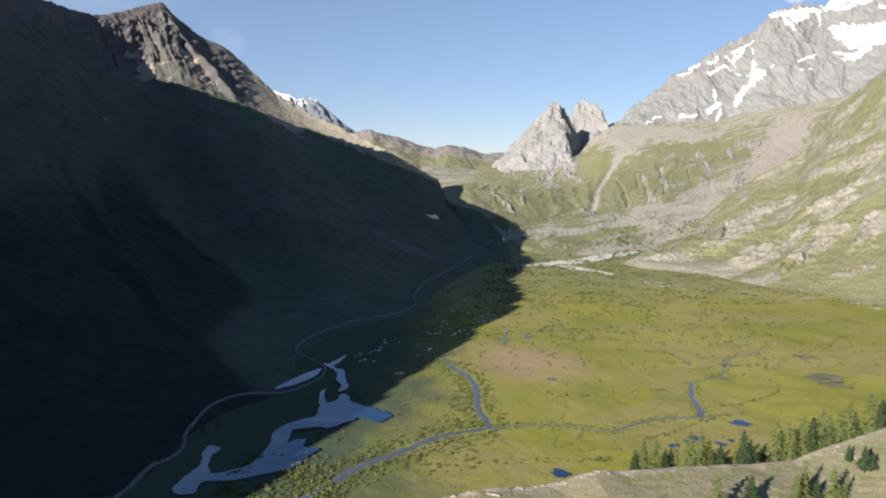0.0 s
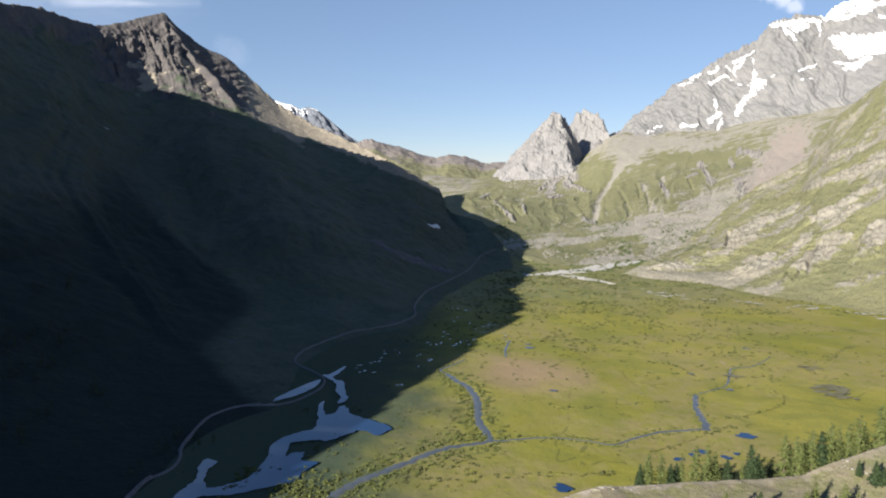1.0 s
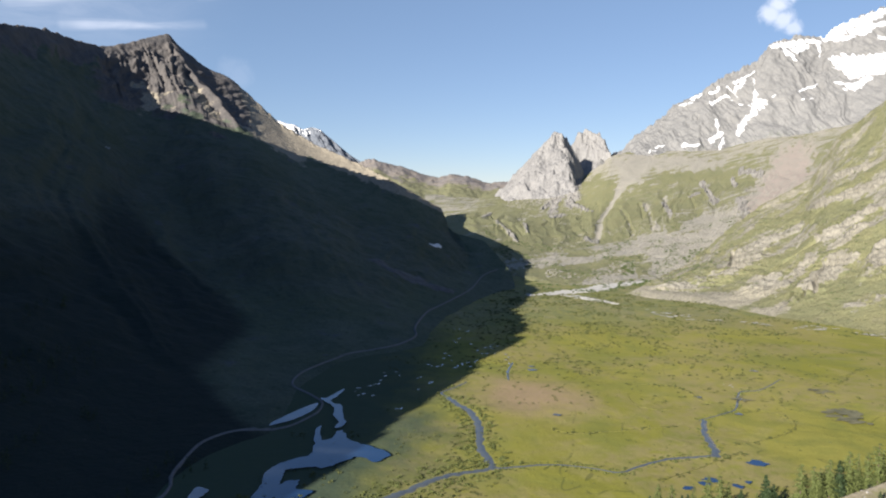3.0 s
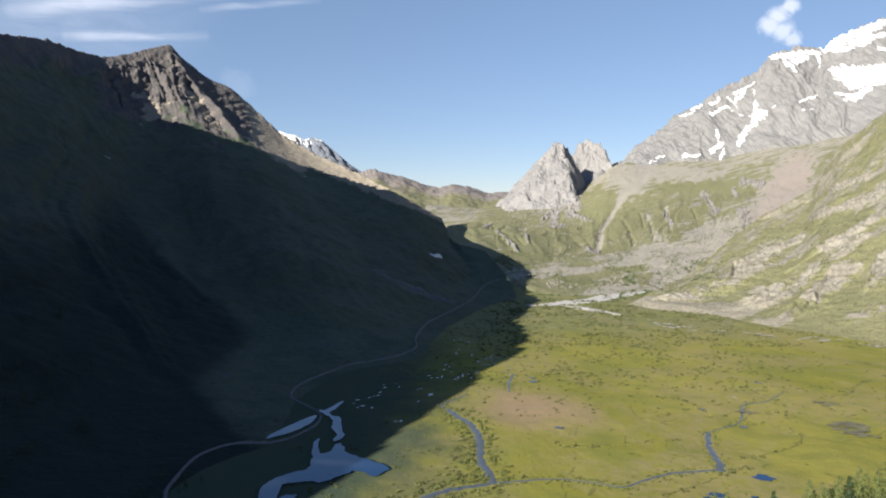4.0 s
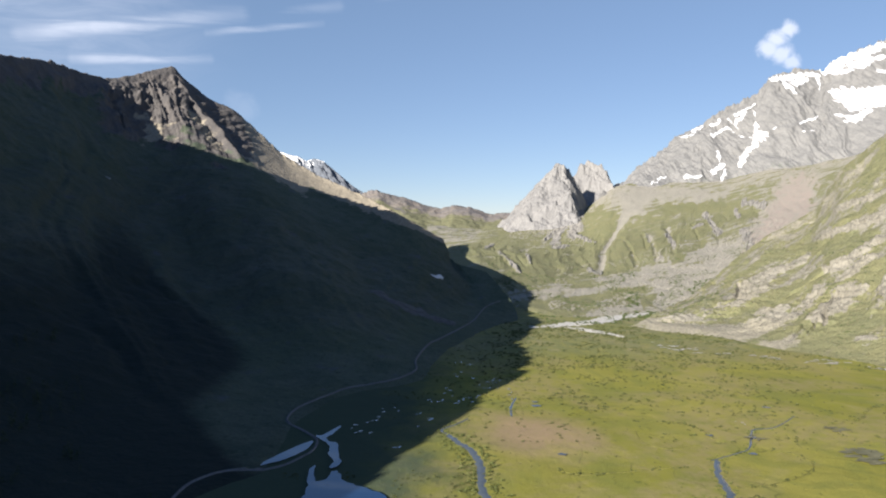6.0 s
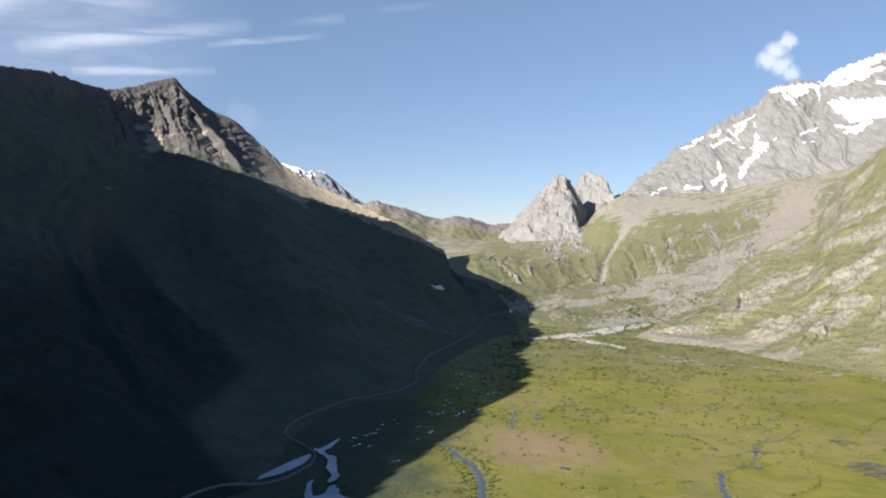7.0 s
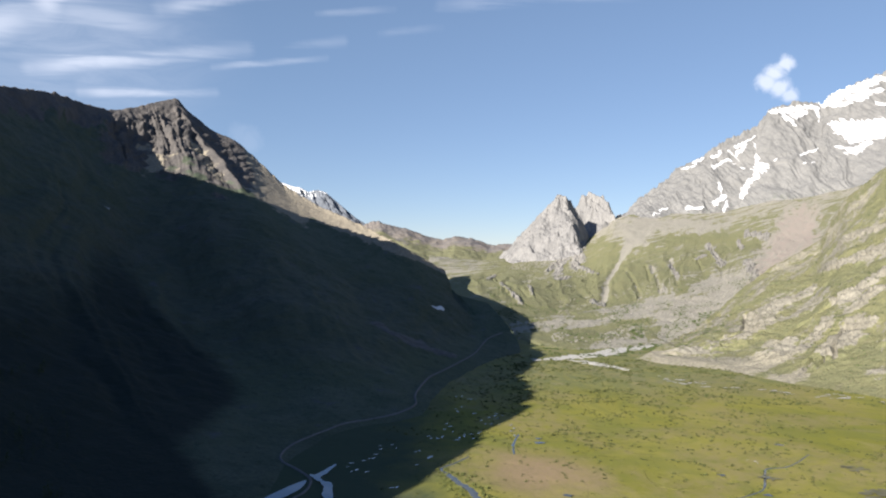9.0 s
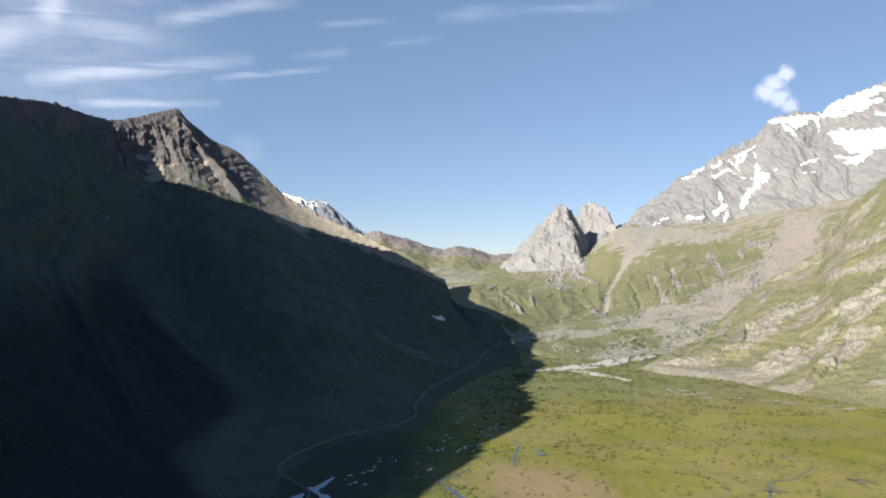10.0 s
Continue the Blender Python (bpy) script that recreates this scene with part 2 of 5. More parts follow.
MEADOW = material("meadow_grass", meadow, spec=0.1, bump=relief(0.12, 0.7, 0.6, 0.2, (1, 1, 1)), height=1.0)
# Turf dimmed and blued here: the ridge's shade and haze put into colour.
SHADE_SLOPE = material("shade_tinted_slope", alpine((0.110, 0.098, 0.089), (0.074, 0.069, 0.066), (0.245, 0.215, 0.163), 0.6, (0.34, 0.41, 1.38)), bump=relief(0.03, 0.3, 6, 0.7))
ALP = material("alpine_slope", alpine((0.300, 0.282, 0.248), (0.19, 0.178, 0.155), (0.284, 0.264, 0.214), 0.5, 0.90, 1.0, 0.60, (0.278, 0.230, 0.192)), bump=relief(0.05, 0.25, 5.0, 1.6))
SUNNY = material("sunny_hillside", alpine((0.248, 0.231, 0.186), (0.192, 0.177, 0.138), (0.268, 0.245, 0.184), 0.9, 0.88, 0.9, 0.62, None, (0.72, 0.58, 0.38)), bump=relief(0.06, 0.28, 5.5, 1.6))
LIMESTONE = material("limestone", lambda g: rock_colour(g, (0.222, 0.214, 0.202), (0.172, 0.167, 0.160), (1, 1, 0.3), 0.015), bump=relief(0.02, 0.1, 8, 1.2, (1, 1, 0.25)))
GRANITE = material("granite_wall", alpine((0.186, 0.182, 0.173), (0.150, 0.148, 0.142), (0.176, 0.170, 0.156), 0.5, (0.78, 0.82, 1.15), 0.6, 0.85), bump=relief(0.012, 0.06, 5, 1.0, (1, 1, 0.35)))
FAR_ROCK = material("distant_rock", alpine((0.185, 0.162, 0.146), (0.135, 0.126, 0.120), (0.19, 0.165, 0.138), 0.6, 0.8, 0.6, 0.7), bump=relief(0.012, 0.06, 8, 1.5))
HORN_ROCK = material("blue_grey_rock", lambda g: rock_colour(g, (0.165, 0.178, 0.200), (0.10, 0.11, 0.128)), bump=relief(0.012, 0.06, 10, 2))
SNOW = material("snow", lambda g: g.mix(g.ramp(g.noise(g.place(), 0.03, 6, 0.6), 0.3, 0.7), (0.50, 0.51, 0.53), (0.63, 0.62, 0.61)), rough=0.6, bump=relief(0.03, 0.15, 4, 0.8))
MORAINE = material("moraine_turf", lambda g: g.mix(g.ramp(g.math("SUBTRACT", g.noise(g.place(), 0.07, 6, 0.65, 0.4), g.math("MULTIPLY", g.attr("edge"), 0.6)), 0.40, 0.62), g.mix(g.attr("edge"), g.mix(g.ramp(g.noise(g.place(), 1.3, 4, 0.7), 0.35, 0.7), (0.16, 0.14, 0.085), (0.27, 0.235, 0.155)), (0.29, 0.26, 0.205)), grass_colour(g, 0.8, 0.50)), bump=relief(0.2, 1.2, 0.8, 0.3, (1, 1, 1)))
GRAVEL = material("river_gravel", lambda g: g.mix(g.ramp(g.noise(g.place(), 0.25, 6, 0.75), 0.35, 0.65), (0.30, 0.285, 0.25), (0.50, 0.48, 0.44)), bump=relief(0.5, 2.0, 0.4, 0.2, (1, 1, 1)))
MORAINE_SCREE = material("grey_scree", lambda g: rock_colour(g, (0.135, 0.132, 0.128), (0.075, 0.074, 0.073), (1, 1, 1), 0.15), bump=relief(0.3, 1.2, 0.6, 0.2, (1, 1, 1)))
ROAD = material("gravel_road", lambda g: g.mix(g.ramp(g.noise(g.place(), 0.6, 5, 0.7), 0.3, 0.7), (0.098, 0.098, 0.100), (0.165, 0.164, 0.163)), bump=relief(1.0, 4.0, 0.1, 0.05, (1, 1, 1)))
MUD = material("dark_mud", lambda g: g.mix(g.ramp(g.noise(g.place((0.5, 1, 1)), 0.15, 6, 0.7), 0.4, 0.62), (0.098, 0.096, 0.058), (0.160, 0.152, 0.090)), bump=relief(0.4, 2.0, 0.2, 0.1, (1, 1, 1)))
SEDGE = material("dark_sedge", lambda g: g.mix(g.ramp(g.noise(g.place(), 0.5, 5, 0.7), 0.4, 0.6), (0.060, 0.062, 0.020), (0.15, 0.14, 0.035)))
WATER = material("calm_water", lambda g: g.mix(g.noise(g.place(), 0.05, 3), (0.006, 0.022, 0.060), (0.010, 0.028, 0.070)), rough=0.02, spec=0.95, bump=relief(0.02, 0.1, 0.02, 0.004, (1, 1, 1)), ior=1.6, tint=(0.22, 0.60, 1.0))
# Pale base colour stands in for the sky's bright reflection.
RILL = material("painted_glint_pool", lambda g: g.mix(g.noise(g.place(), 0.05, 3), (0.22, 0.24, 0.26), (0.32, 0.34, 0.36)), rough=0.04, spec=1.0, bump=relief(0.02, 0.1, 0.02, 0.004, (1, 1, 1)), ior=2.0)
RIVER = material("shallow_river", lambda g: g.mix(g.noise(g.place(), 0.25, 4), (0.042, 0.054, 0.066), (0.090, 0.098, 0.100)), rough=0.12, spec=0.3, bump=relief(0.5, 2.5, 0.03, 0.015, (1, 1, 1)))
HEATHER = material("dwarf_shrub_leaves", lambda g: g.mix(g.noise(g.place(), 0.4, 3), (0.042, 0.050, 0.018), (0.098, 0.105, 0.034)), rough=0.8)
WILLOW = material("willow_leaves", lambda g: g.mix(g.noise(g.place(), 0.4, 3), (0.052, 0.066, 0.020), (0.128, 0.140, 0.042)), rough=0.7)
LARCH = material("larch_needles", lambda g: g.mix(g.noise(g.place(), 0.5, 4), (0.062, 0.080, 0.024), (0.108, 0.124, 0.038)), rough=0.7)
JUNIPER = material("juniper_leaves", lambda g: g.mix(g.noise(g.place(), 0.4, 3), (0.040, 0.056, 0.022), (0.095, 0.118, 0.042)), rough=0.8)
SPRUCE = material("spruce_needles", lambda g: g.mix(g.noise(g.place(), 0.6, 4), (0.015, 0.026, 0.012), (0.04, 0.06, 0.022)), rough=0.7)
BARK = material("bark", lambda g: g.mix(g.noise(g.place((1, 1, 0.2)), 6.0, 4), (0.05, 0.035, 0.025), (0.13, 0.10, 0.075)), bump=relief(8, 30, 0.03, 0.01))
RUBBLE = material("rubble_stone", lambda g: rock_colour(g, (0.25, 0.236, 0.205), (0.17, 0.16, 0.14), (1, 1, 1), 0.2), bump=relief(0.6, 3, 0.3, 0.1, (1, 1, 1)))
LEDGE = material("ledge_rock", lambda g: rock_colour(g, (0.320, 0.285, 0.205), (0.210, 0.188, 0.138), (1, 1, 0.6), 0.5), bump=relief(1.2, 5, 0.15, 0.04, (1, 1, 1)))
BOULDER = material("boulder_stone", lambda g: rock_colour(g, (0.34, 0.32, 0.28), (0.22, 0.21, 0.19), (1, 1, 1), 0.6), bump=relief(1.5, 6, 0.12, 0.03, (1, 1, 1)))


# ---- tools for land forms ----
TABLE = np.random.RandomState(7).permutation(512)
ANGLE = np.random.RandomState(8).uniform(0, 2 * np.pi, 512)


def perlin(x, y, seed=0):
    xi, yi = np.floor(x).astype(int), np.floor(y).astype(int)
    fx, fy = x - xi, y - yi
    u, v = fx ** 3 * (fx * (fx * 6 - 15) + 10), fy ** 3 * (fy * (fy * 6 - 15) + 10)

    def corner(i, j):
        a = ANGLE[(TABLE[(TABLE[(xi + i + seed * 37) % 512] + yi + j) % 512] + seed) % 512]
        return np.cos(a) * (fx - i) + np.sin(a) * (fy - j)
    top = corner(0, 0) * (1 - u) + corner(1, 0) * u
    low = corner(0, 1) * (1 - u) + corner(1, 1) * u
    return (top * (1 - v) + low * v) * 1.5


def fbm(x, y, octaves=6, gain=0.5, seed=0):
    total, amp = np.zeros_like(x), 1.0
    for k in range(octaves):
        total += amp * perlin(x * 2 ** k + 13.7 * k, y * 2 ** k - 7.1 * k, seed + k)
        amp *= gain
    return total


def ridged(x, y, octaves=5, gain=0.5, seed=0):
    total, amp = np.zeros_like(x), 1.0
    for k in range(octaves):
        total += amp * (0.5 - np.abs(perlin(x * 2 ** k + 5.3 * k, y * 2 ** k + 9.9 * k, seed + k))) * 2 - amp * 0.5
        amp *= gain
    return total


def step(a, b, x):
    t = np.clip((x - a) / (b - a), 0, 1)
    return t * t * (3 - 2 * t)


def along(rows, u, soft=0):
    """A line given at stations, drawn out at the stations u."""
    a = np.array(rows, float)
    p = np.stack([np.interp(u, a[:, 0], a[:, k]) for k in range(1, a.shape[1])], 1)
    for _ in range(soft):
        p[1:-1] = (p[:-2] + 2 * p[1:-1] + p[2:]) / 4
    return p


def loft(lines, counts, powers):
    """Sheets between neighbouring lines, each with its rows and its sag."""
    rows = []
    for k, (n, power) in enumerate(zip(counts, powers)):
        a, b = lines[k], lines[k + 1]
        for v in np.linspace(0, 1, n, endpoint=(k == len(counts) - 1)):
            p = a * (1 - v) + b * v
            p[:, 2] = b[:, 2] + (a[:, 2] - b[:, 2]) * (1 - v) ** power if np.min(power) > 0 else a[:, 2] + (b[:, 2] - a[:, 2]) * v ** -power
            rows.append(p)
    return np.stack(rows)


def normals(p):
    du, dv = np.gradient(p, axis=1), np.gradient(p, axis=0)
    n = np.cross(du, dv)
    n /= np.linalg.norm(n, axis=2, keepdims=True) + 1e-9
    return n * np.where(n[..., 2:3] < 0, -1, 1)


def strokes(rows, a, b, ratio, soft=0.6, wild=0.7, seed=0, grain=4.0):
    """How strongly each place of a sheet lies under strokes from (a, b) to (a, b) of a half width."""
    got = np.zeros(a.shape)
    fray = wild * (fbm(a * ratio / grain, b / grain, 4, 0.65, seed))
    for a0, b0, a1, b1, r in rows:
        da, db = (a1 - a0) * ratio, b1 - b0
        x, y = (a - a0) * ratio, b - b0
        t = np.clip((x * da + y * db) / (da * da + db * db + 1e-6), 0, 1)
        got = np.maximum(got, step(1 + soft, 1 - soft, np.hypot(x - t * da, y - t * db) / r + fray))
    return got


def sheet(name, p, mat, maps=None, keep=None, parent=None):
    """One smooth mesh over a grid of points; keep picks the cells, maps gives named values."""
    nv, nu = p.shape[:2]
    idx = np.arange(nv * nu).reshape(nv, nu)
    q = np.stack([idx[:-1, :-1], idx[:-1, 1:], idx[1:, 1:], idx[1:, :-1]], -1)
    cross = np.cross(p[1:, 1:] - p[:-1, :-1], p[1:, :-1] - p[:-1, 1:])[..., 2].mean()
    if cross < 0:
        q = q[..., ::-1]
    q = q[keep] if keep is not None else q.reshape(-1, 4)
    co = p.reshape(-1, 3)
    if keep is not None:
        used, q = np.unique(q, return_inverse=True)
        q = q.reshape(-1, 4)
        co = co[used]
    me = bpy.data.meshes.new(name)
    me.vertices.add(len(co))
    me.vertices.foreach_set("co", co.astype(np.float32).ravel())
    me.loops.add(len(q) * 4)
    me.loops.foreach_set("vertex_index", q.astype(np.int32).ravel())
    me.polygons.add(len(q))
    me.polygons.foreach_set("loop_start", np.arange(0, len(q) * 4, 4, dtype=np.int32))
    me.polygons.foreach_set("loop_total", np.full(len(q), 4, dtype=np.int32))
    me.polygons.foreach_set("use_smooth", np.ones(len(q), dtype=bool))
    me.update(calc_edges=True)
    for key, values in (maps or {}).items():
        a = me.attributes.new(key, "FLOAT", "POINT")
        a.data.foreach_set("value", np.ascontiguousarray(values, dtype=np.float32).ravel())
    me.materials.append(mat)
    ob = new(name, me)
    if parent:
        ob.parent = parent
    return ob


def part(name, bm, mat, parent=None, label=""):
    me = bpy.data.meshes.new(name)
    bm.to_mesh(me)
    bm.free()
    me.materials.append(mat)
    ob = new(name, me)
    ob.parent = parent
    return tagged(ob, label)


# ---- valley floor ----
def floor_height(x, y):
    z = 0.35 * fbm(x / 45, y / 45, 4, 0.5, 3) + 0.9 * fbm(x / 210, y / 210, 3, 0.5, 5)
    return z + 2 * step(850, 1150, y) - 45 * step(1300, 1700, y) + 3 * step(300, 560, x) * step(1000, 500, y)


ys = np.concatenate([np.linspace(-1600, 150, 60)[:-1], 150 + 900 * np.linspace(0, 1, 420) ** 1.35, 1050 + 3900 * np.linspace(0, 1, 90)[1:] ** 1.5])
xs = np.concatenate([np.linspace(-3600, -420, 50)[:-1], np.linspace(-420, 620, 420), np.linspace(620, 3600, 50)[1:]])
gx, gy = np.meshgrid(xs, ys)
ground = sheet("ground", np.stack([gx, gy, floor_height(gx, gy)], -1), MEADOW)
tagged(ground, "flat boggy valley floor with yellow-green grass and reddish heath", "ground", kind="structure")

# ---- shaded mountain ridge ----
LEFT_CREST = [
    (0.0, -900, -1500, 470),
    (0.6, -900, -800, 425),
    (0.75, -900, -668, 446),
    (0.8, -900, -636, 468),
    (0.9, -900, -560, 494),
    (1.1, -900, -463, 546),
    (1.1, -900, -420, 568),
    (1.4, -900, -248, 569),
    (1.6, -900, -118, 601),
    (1.8, -900, 45, 602),
    (2.0, -900, 186, 631),
    (2.3, -900, 400, 645),
    (2.6, -900, 560, 640),
    (2.9, -900, 694, 607),
    (3.1, -900, 809, 590),
    (3.3, -900, 901, 572),
    (3.5, -900, 1010, 530),
    (3.8, -900, 1121, 512),
]
LEFT_CREST += [
    (3.9, -900, 1215, 495),
    (4.0, -879, 1250, 486),
    (4.8, -896, 1450, 528),
    (5.3, -895, 1560, 530),
    (5.8, -892, 1680, 543),
    (6.1, -869, 1770, 577),
    (6.4, -850, 1840, 607),
    (6.7, -818, 1900, 636),
    (6.8, -791, 1903, 602),
    (7.2, -713, 1902, 541),
    (7.5, -634, 1893, 507),
    (7.8, -576, 1873, 459),
    (8.3, -463, 1767, 368),
    (9.0, -343, 1647, 299),
    (9.6, -210, 1535, 242),
    (10.2, -121, 1447, 198),
    (11.0, -11, 1462, 139),
]
# the buttress that runs down from the summit towards the valley
BUTTRESS = [
    (1900, -820, 630),
    (1820, -761, 571),
    (1720, -678, 492),
    (1600, -574, 409),
    (1510, -508, 352),
    (1440, -450, 312),
    (1380, -415, 262),
]
LEFT_BASE = [
    (0.0, -430, -1500, -4.0),
    (1.2, -400, -500, -4.0),
    (2.4, -300, 60, -3.0),
    (2.9, -215, 195, -2.0),
    (3.2, -151, 274, 1.0),
    (3.5, -148, 316, 1.0),
    (3.8, -151, 360, 1.0),
    (4.0, -137, 402, 2.0),
    (5.0, -120, 419, 2.0),
    (5.8, -121, 514, 2.0),
    (6.7, -103, 593, 2.0),
    (7.5, -75, 627, 2.0),
    (8.3, -35, 679, 3.0),
    (9.0, -16.7, 850, 4.0),
    (9.6, 30, 1001, 6.0),
    (10.2, 69, 1165, 14.6),
    (10.6, 63, 1268, 42),
    (11.0, 21, 1373, 86),
]
u = np.concatenate([np.linspace(0, 0.6, 16)[:-1], np.linspace(0.6, 1.2, 160)[:-1], np.linspace(1.2, 4.0, 260)[:-1], np.linspace(4.0, 11, 520)])
crest, base = along(LEFT_CREST, u, 3), along(LEFT_BASE, u, 12)
jag = (3 - 0.6 * step(3.9, 4.2, u)) * ridged(u * 5, u * 0, 4, 0.55, 2) * step(11, 9, u) + step(4.0, 3.7, u) * (9 * ridged(u * 19, u * 0 + 4, 4, 0.6, 5) + 2.5 - 6.0 * step(1.5, 1.0, u) + 8 * step(1.3, 1.0, u) * ridged(u * 48, u * 0 + 7, 2, 0.5, 6) ** 2)
behind = crest + np.array([-700, 250, 0])
behind[:, 2] = -20
under = base + np.array([60, -30, -14])
p = loft([behind, crest, base, under], [40, 300, 12], [1, 1.7 - 0.4 * step(5.8, 7.4, u), 1])
v = np.linspace(0, 1, p.shape[0])[:, None] * np.ones_like(p[..., 0])
uu = np.broadcast_to(u, v.shape)
drop = np.clip((p[..., 2] - base[:, 2]) / np.maximum(crest[:, 2] - base[:, 2], 1), 0, 1)
blur = p.copy()
for _ in range(160):
    blur[:, 1:-1] = (blur[:, :-2] + 2 * blur[:, 1:-1] + blur[:, 2:]) / 4
ease = step(1.0, 0.78, drop)[..., None]
ease[:40] = 0
p = p * (1 - ease) + blur * ease
mid = step(0, 0.12, drop) * step(1.0, 0.90, drop)
gully = 0.9 * fbm(uu * 1.5 + 0.7 * fbm(p[..., 0] / 300, p[..., 1] / 300, 3, 0.5, 4) - drop * 1.4, drop * 1.1, 3, 0.42, 11)
n = normals(p)
rocky = step(0.54, 0.68, drop + 0.10 * fbm(p[..., 0] / 120, p[..., 1] / 120, 3)) * step(5.2, 5.9, uu) * step(8.0, 7.3, uu)
calm = 1 - 0.85 * step(6.6, 7.6, uu) * step(0.35, 0.55, drop)
move = mid * calm * ((6 + 8 * step(7.2, 6.0, uu)) * gully + 6 * fbm(p[..., 0] / 110, p[..., 1] / 110, 4, 0.45, 6))
tongue = np.exp(-((uu - 5.98 - 1.2 * (0.86 - drop)) / 0.15) ** 2) * step(0.60, 0.66, drop) * step(0.82, 0.76, drop) + np.exp(-((uu - 6.78 - 1.2 * (0.8 - drop)) / 0.18) ** 2) * step(0.55, 0.62, drop) * step(0.80, 0.74, drop)
spine = np.array(BUTTRESS, float)[::-1]
lee = step(-5, 15, p[..., 0] - np.interp(p[..., 1], spine[:, 0], spine[:, 1])) * step(6.3, 6.6, uu)
flute = (1 - 0.85 * lee) * (1 - 0.8 * np.clip(tongue, 0, 1)) * ridged(uu * 6.5 + 0.5 * fbm(uu * 3, drop * 5, 3, 0.5, 14), drop * 2.2, 4, 0.55, 15)
move += rocky * mid * (2.4 * np.sin(p[..., 2] / 7 + 3 * fbm(p[..., 0] / 90, p[..., 1] / 90, 2, 0.5, 8)) + 6.5 * flute + 6 * fbm(p[..., 0] / 30, p[..., 2] / 30, 4, 0.6, 9))
p[..., 2] += jag * step(0.93, 1.0, drop)
move += step(0, 0.05, drop) * calm * 1.5 * fbm(p[..., 0] / 22, p[..., 1] / 22, 3, 0.5, 19)
p = p + n * move[..., None]
spine_x, spine_z = [np.interp(p[..., 1], spine[:, 0], spine[:, k]) for k in (1, 2)]
aside = p[..., 0] - spine_x + 5 * fbm(p[..., 1] / 60, p[..., 2] / 60, 3, 0.5, 27)
buttress = spine_z - np.where(aside > 0, 0.92 * aside, -0.55 * aside) + 5 * ridged(p[..., 1] / 55 + aside / 160, aside / 120, 4, 0.55, 28) - 3
buttress -= 60 * step(1500, 1400, p[..., 1]) + 400 * step(1420, 1370, p[..., 1]) + 400 * step(1895, 1915, p[..., 1])
over = np.clip(buttress - p[..., 2], -40, 200)
over = np.where(over > 0, over, 0) * step(1.0, 0.97, drop)
p[..., 2] += over
rocky = np.maximum(rocky, step(4, 18, over) * step(5.0, 5.6, uu))
crags = step(0.84, 0.93, drop + 0.08 * fbm(uu * 5, drop * 5, 4, 0.6, 20)) * step(3.7, 4.0, uu) * step(6.2, 5.6, uu)
cover = 0.85 - 1.1 * np.maximum(rocky, crags) + 0.25 * gully * mid
# Pale scree value also lightens the sunlit strip, its sun put into colour.
strip = step(0.54, 0.70, drop - 0.17 * step(7.9, 9.0, uu) + 0.05 * fbm(uu * 3, drop * 4, 3, 0.5, 16))
scree = 0.06 + 0.50 * strip * (1 - rocky) * step(5.2, 6, uu) + 0.60 * np.clip(tongue, 0, 1) * (1 - lee) + (0.55 - 0.32 * step(8.6, 9.5, uu)) * step(7.0, 7.6, uu) * step(0.55, 0.70, drop - 0.17 * step(7.9, 9.0, uu) + 0.03 * fbm(uu * 4, drop * 5, 4, 0.6, 12)) * (1 - rocky)
RIDGE_GRID = p
# Gully hollows darkened as painted shade; conifer wood on the low near end.
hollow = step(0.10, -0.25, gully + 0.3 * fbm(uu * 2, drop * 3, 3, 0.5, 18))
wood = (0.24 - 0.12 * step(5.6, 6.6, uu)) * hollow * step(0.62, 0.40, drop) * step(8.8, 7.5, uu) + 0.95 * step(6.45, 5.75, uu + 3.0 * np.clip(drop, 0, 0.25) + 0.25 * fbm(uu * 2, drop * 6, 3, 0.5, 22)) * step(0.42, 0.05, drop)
# Haze painted far along and high up the slope, greener turf at its foot.
lush = 0.8 * step(0.10, 0.01, drop) * step(3.6, 4.6, uu) + 0.45 * step(6.5, 8.5, uu) + 0.4 * step(0.35, 0.60, drop)
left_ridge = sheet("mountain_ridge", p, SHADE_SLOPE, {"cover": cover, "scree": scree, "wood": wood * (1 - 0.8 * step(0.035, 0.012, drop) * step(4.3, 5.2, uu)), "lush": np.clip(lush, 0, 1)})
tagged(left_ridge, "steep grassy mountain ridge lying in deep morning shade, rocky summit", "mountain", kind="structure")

# ---- alp below the peaks ----
ALP_TOP = [
    (0.0, -129, 3800, 207),
    (1.0, 171, 3760, 183),
    (2.0, 407, 3800, 200),
    (3.0, 679, 3830, 245),
    (3.6, 862, 3900, 338),
    (4.0, 1051, 4100, 465),
    (4.5, 1187, 4200, 500),
    (5.0, 1351, 4250, 514),
    (6.0, 1631, 4300, 548),
    (7.0, 1894, 4300, 566),
    (8.0, 2133, 4250, 632),
    (9.0, 2336, 4150, 638),
    (10.0, 2496, 4000, 665),
    (11.0, 2669, 3800, 743),
    (12.0, 3064, 3500, 764),
]
ALP_BROW = [
    (0.0, -103, 3100, 98),
    (1.0, 111, 3000, 102),
    (2.0, 260, 2900, 101),
    (3.0, 455, 2850, 94),
    (3.6, 605, 2850, 96),
    (4.0, 704, 2900, 139),
    (5.0, 909, 2950, 206),
    (6.0, 1089, 2950, 229),
    (7.0, 1247, 2900, 245),
    (8.0, 1349, 2800, 263),
    (9.0, 1464, 2700, 285),
    (10.0, 1527, 2500, 305),
    (11.0, 1673, 2400, 332),
    (12.0, 1997, 2300, 349),
]
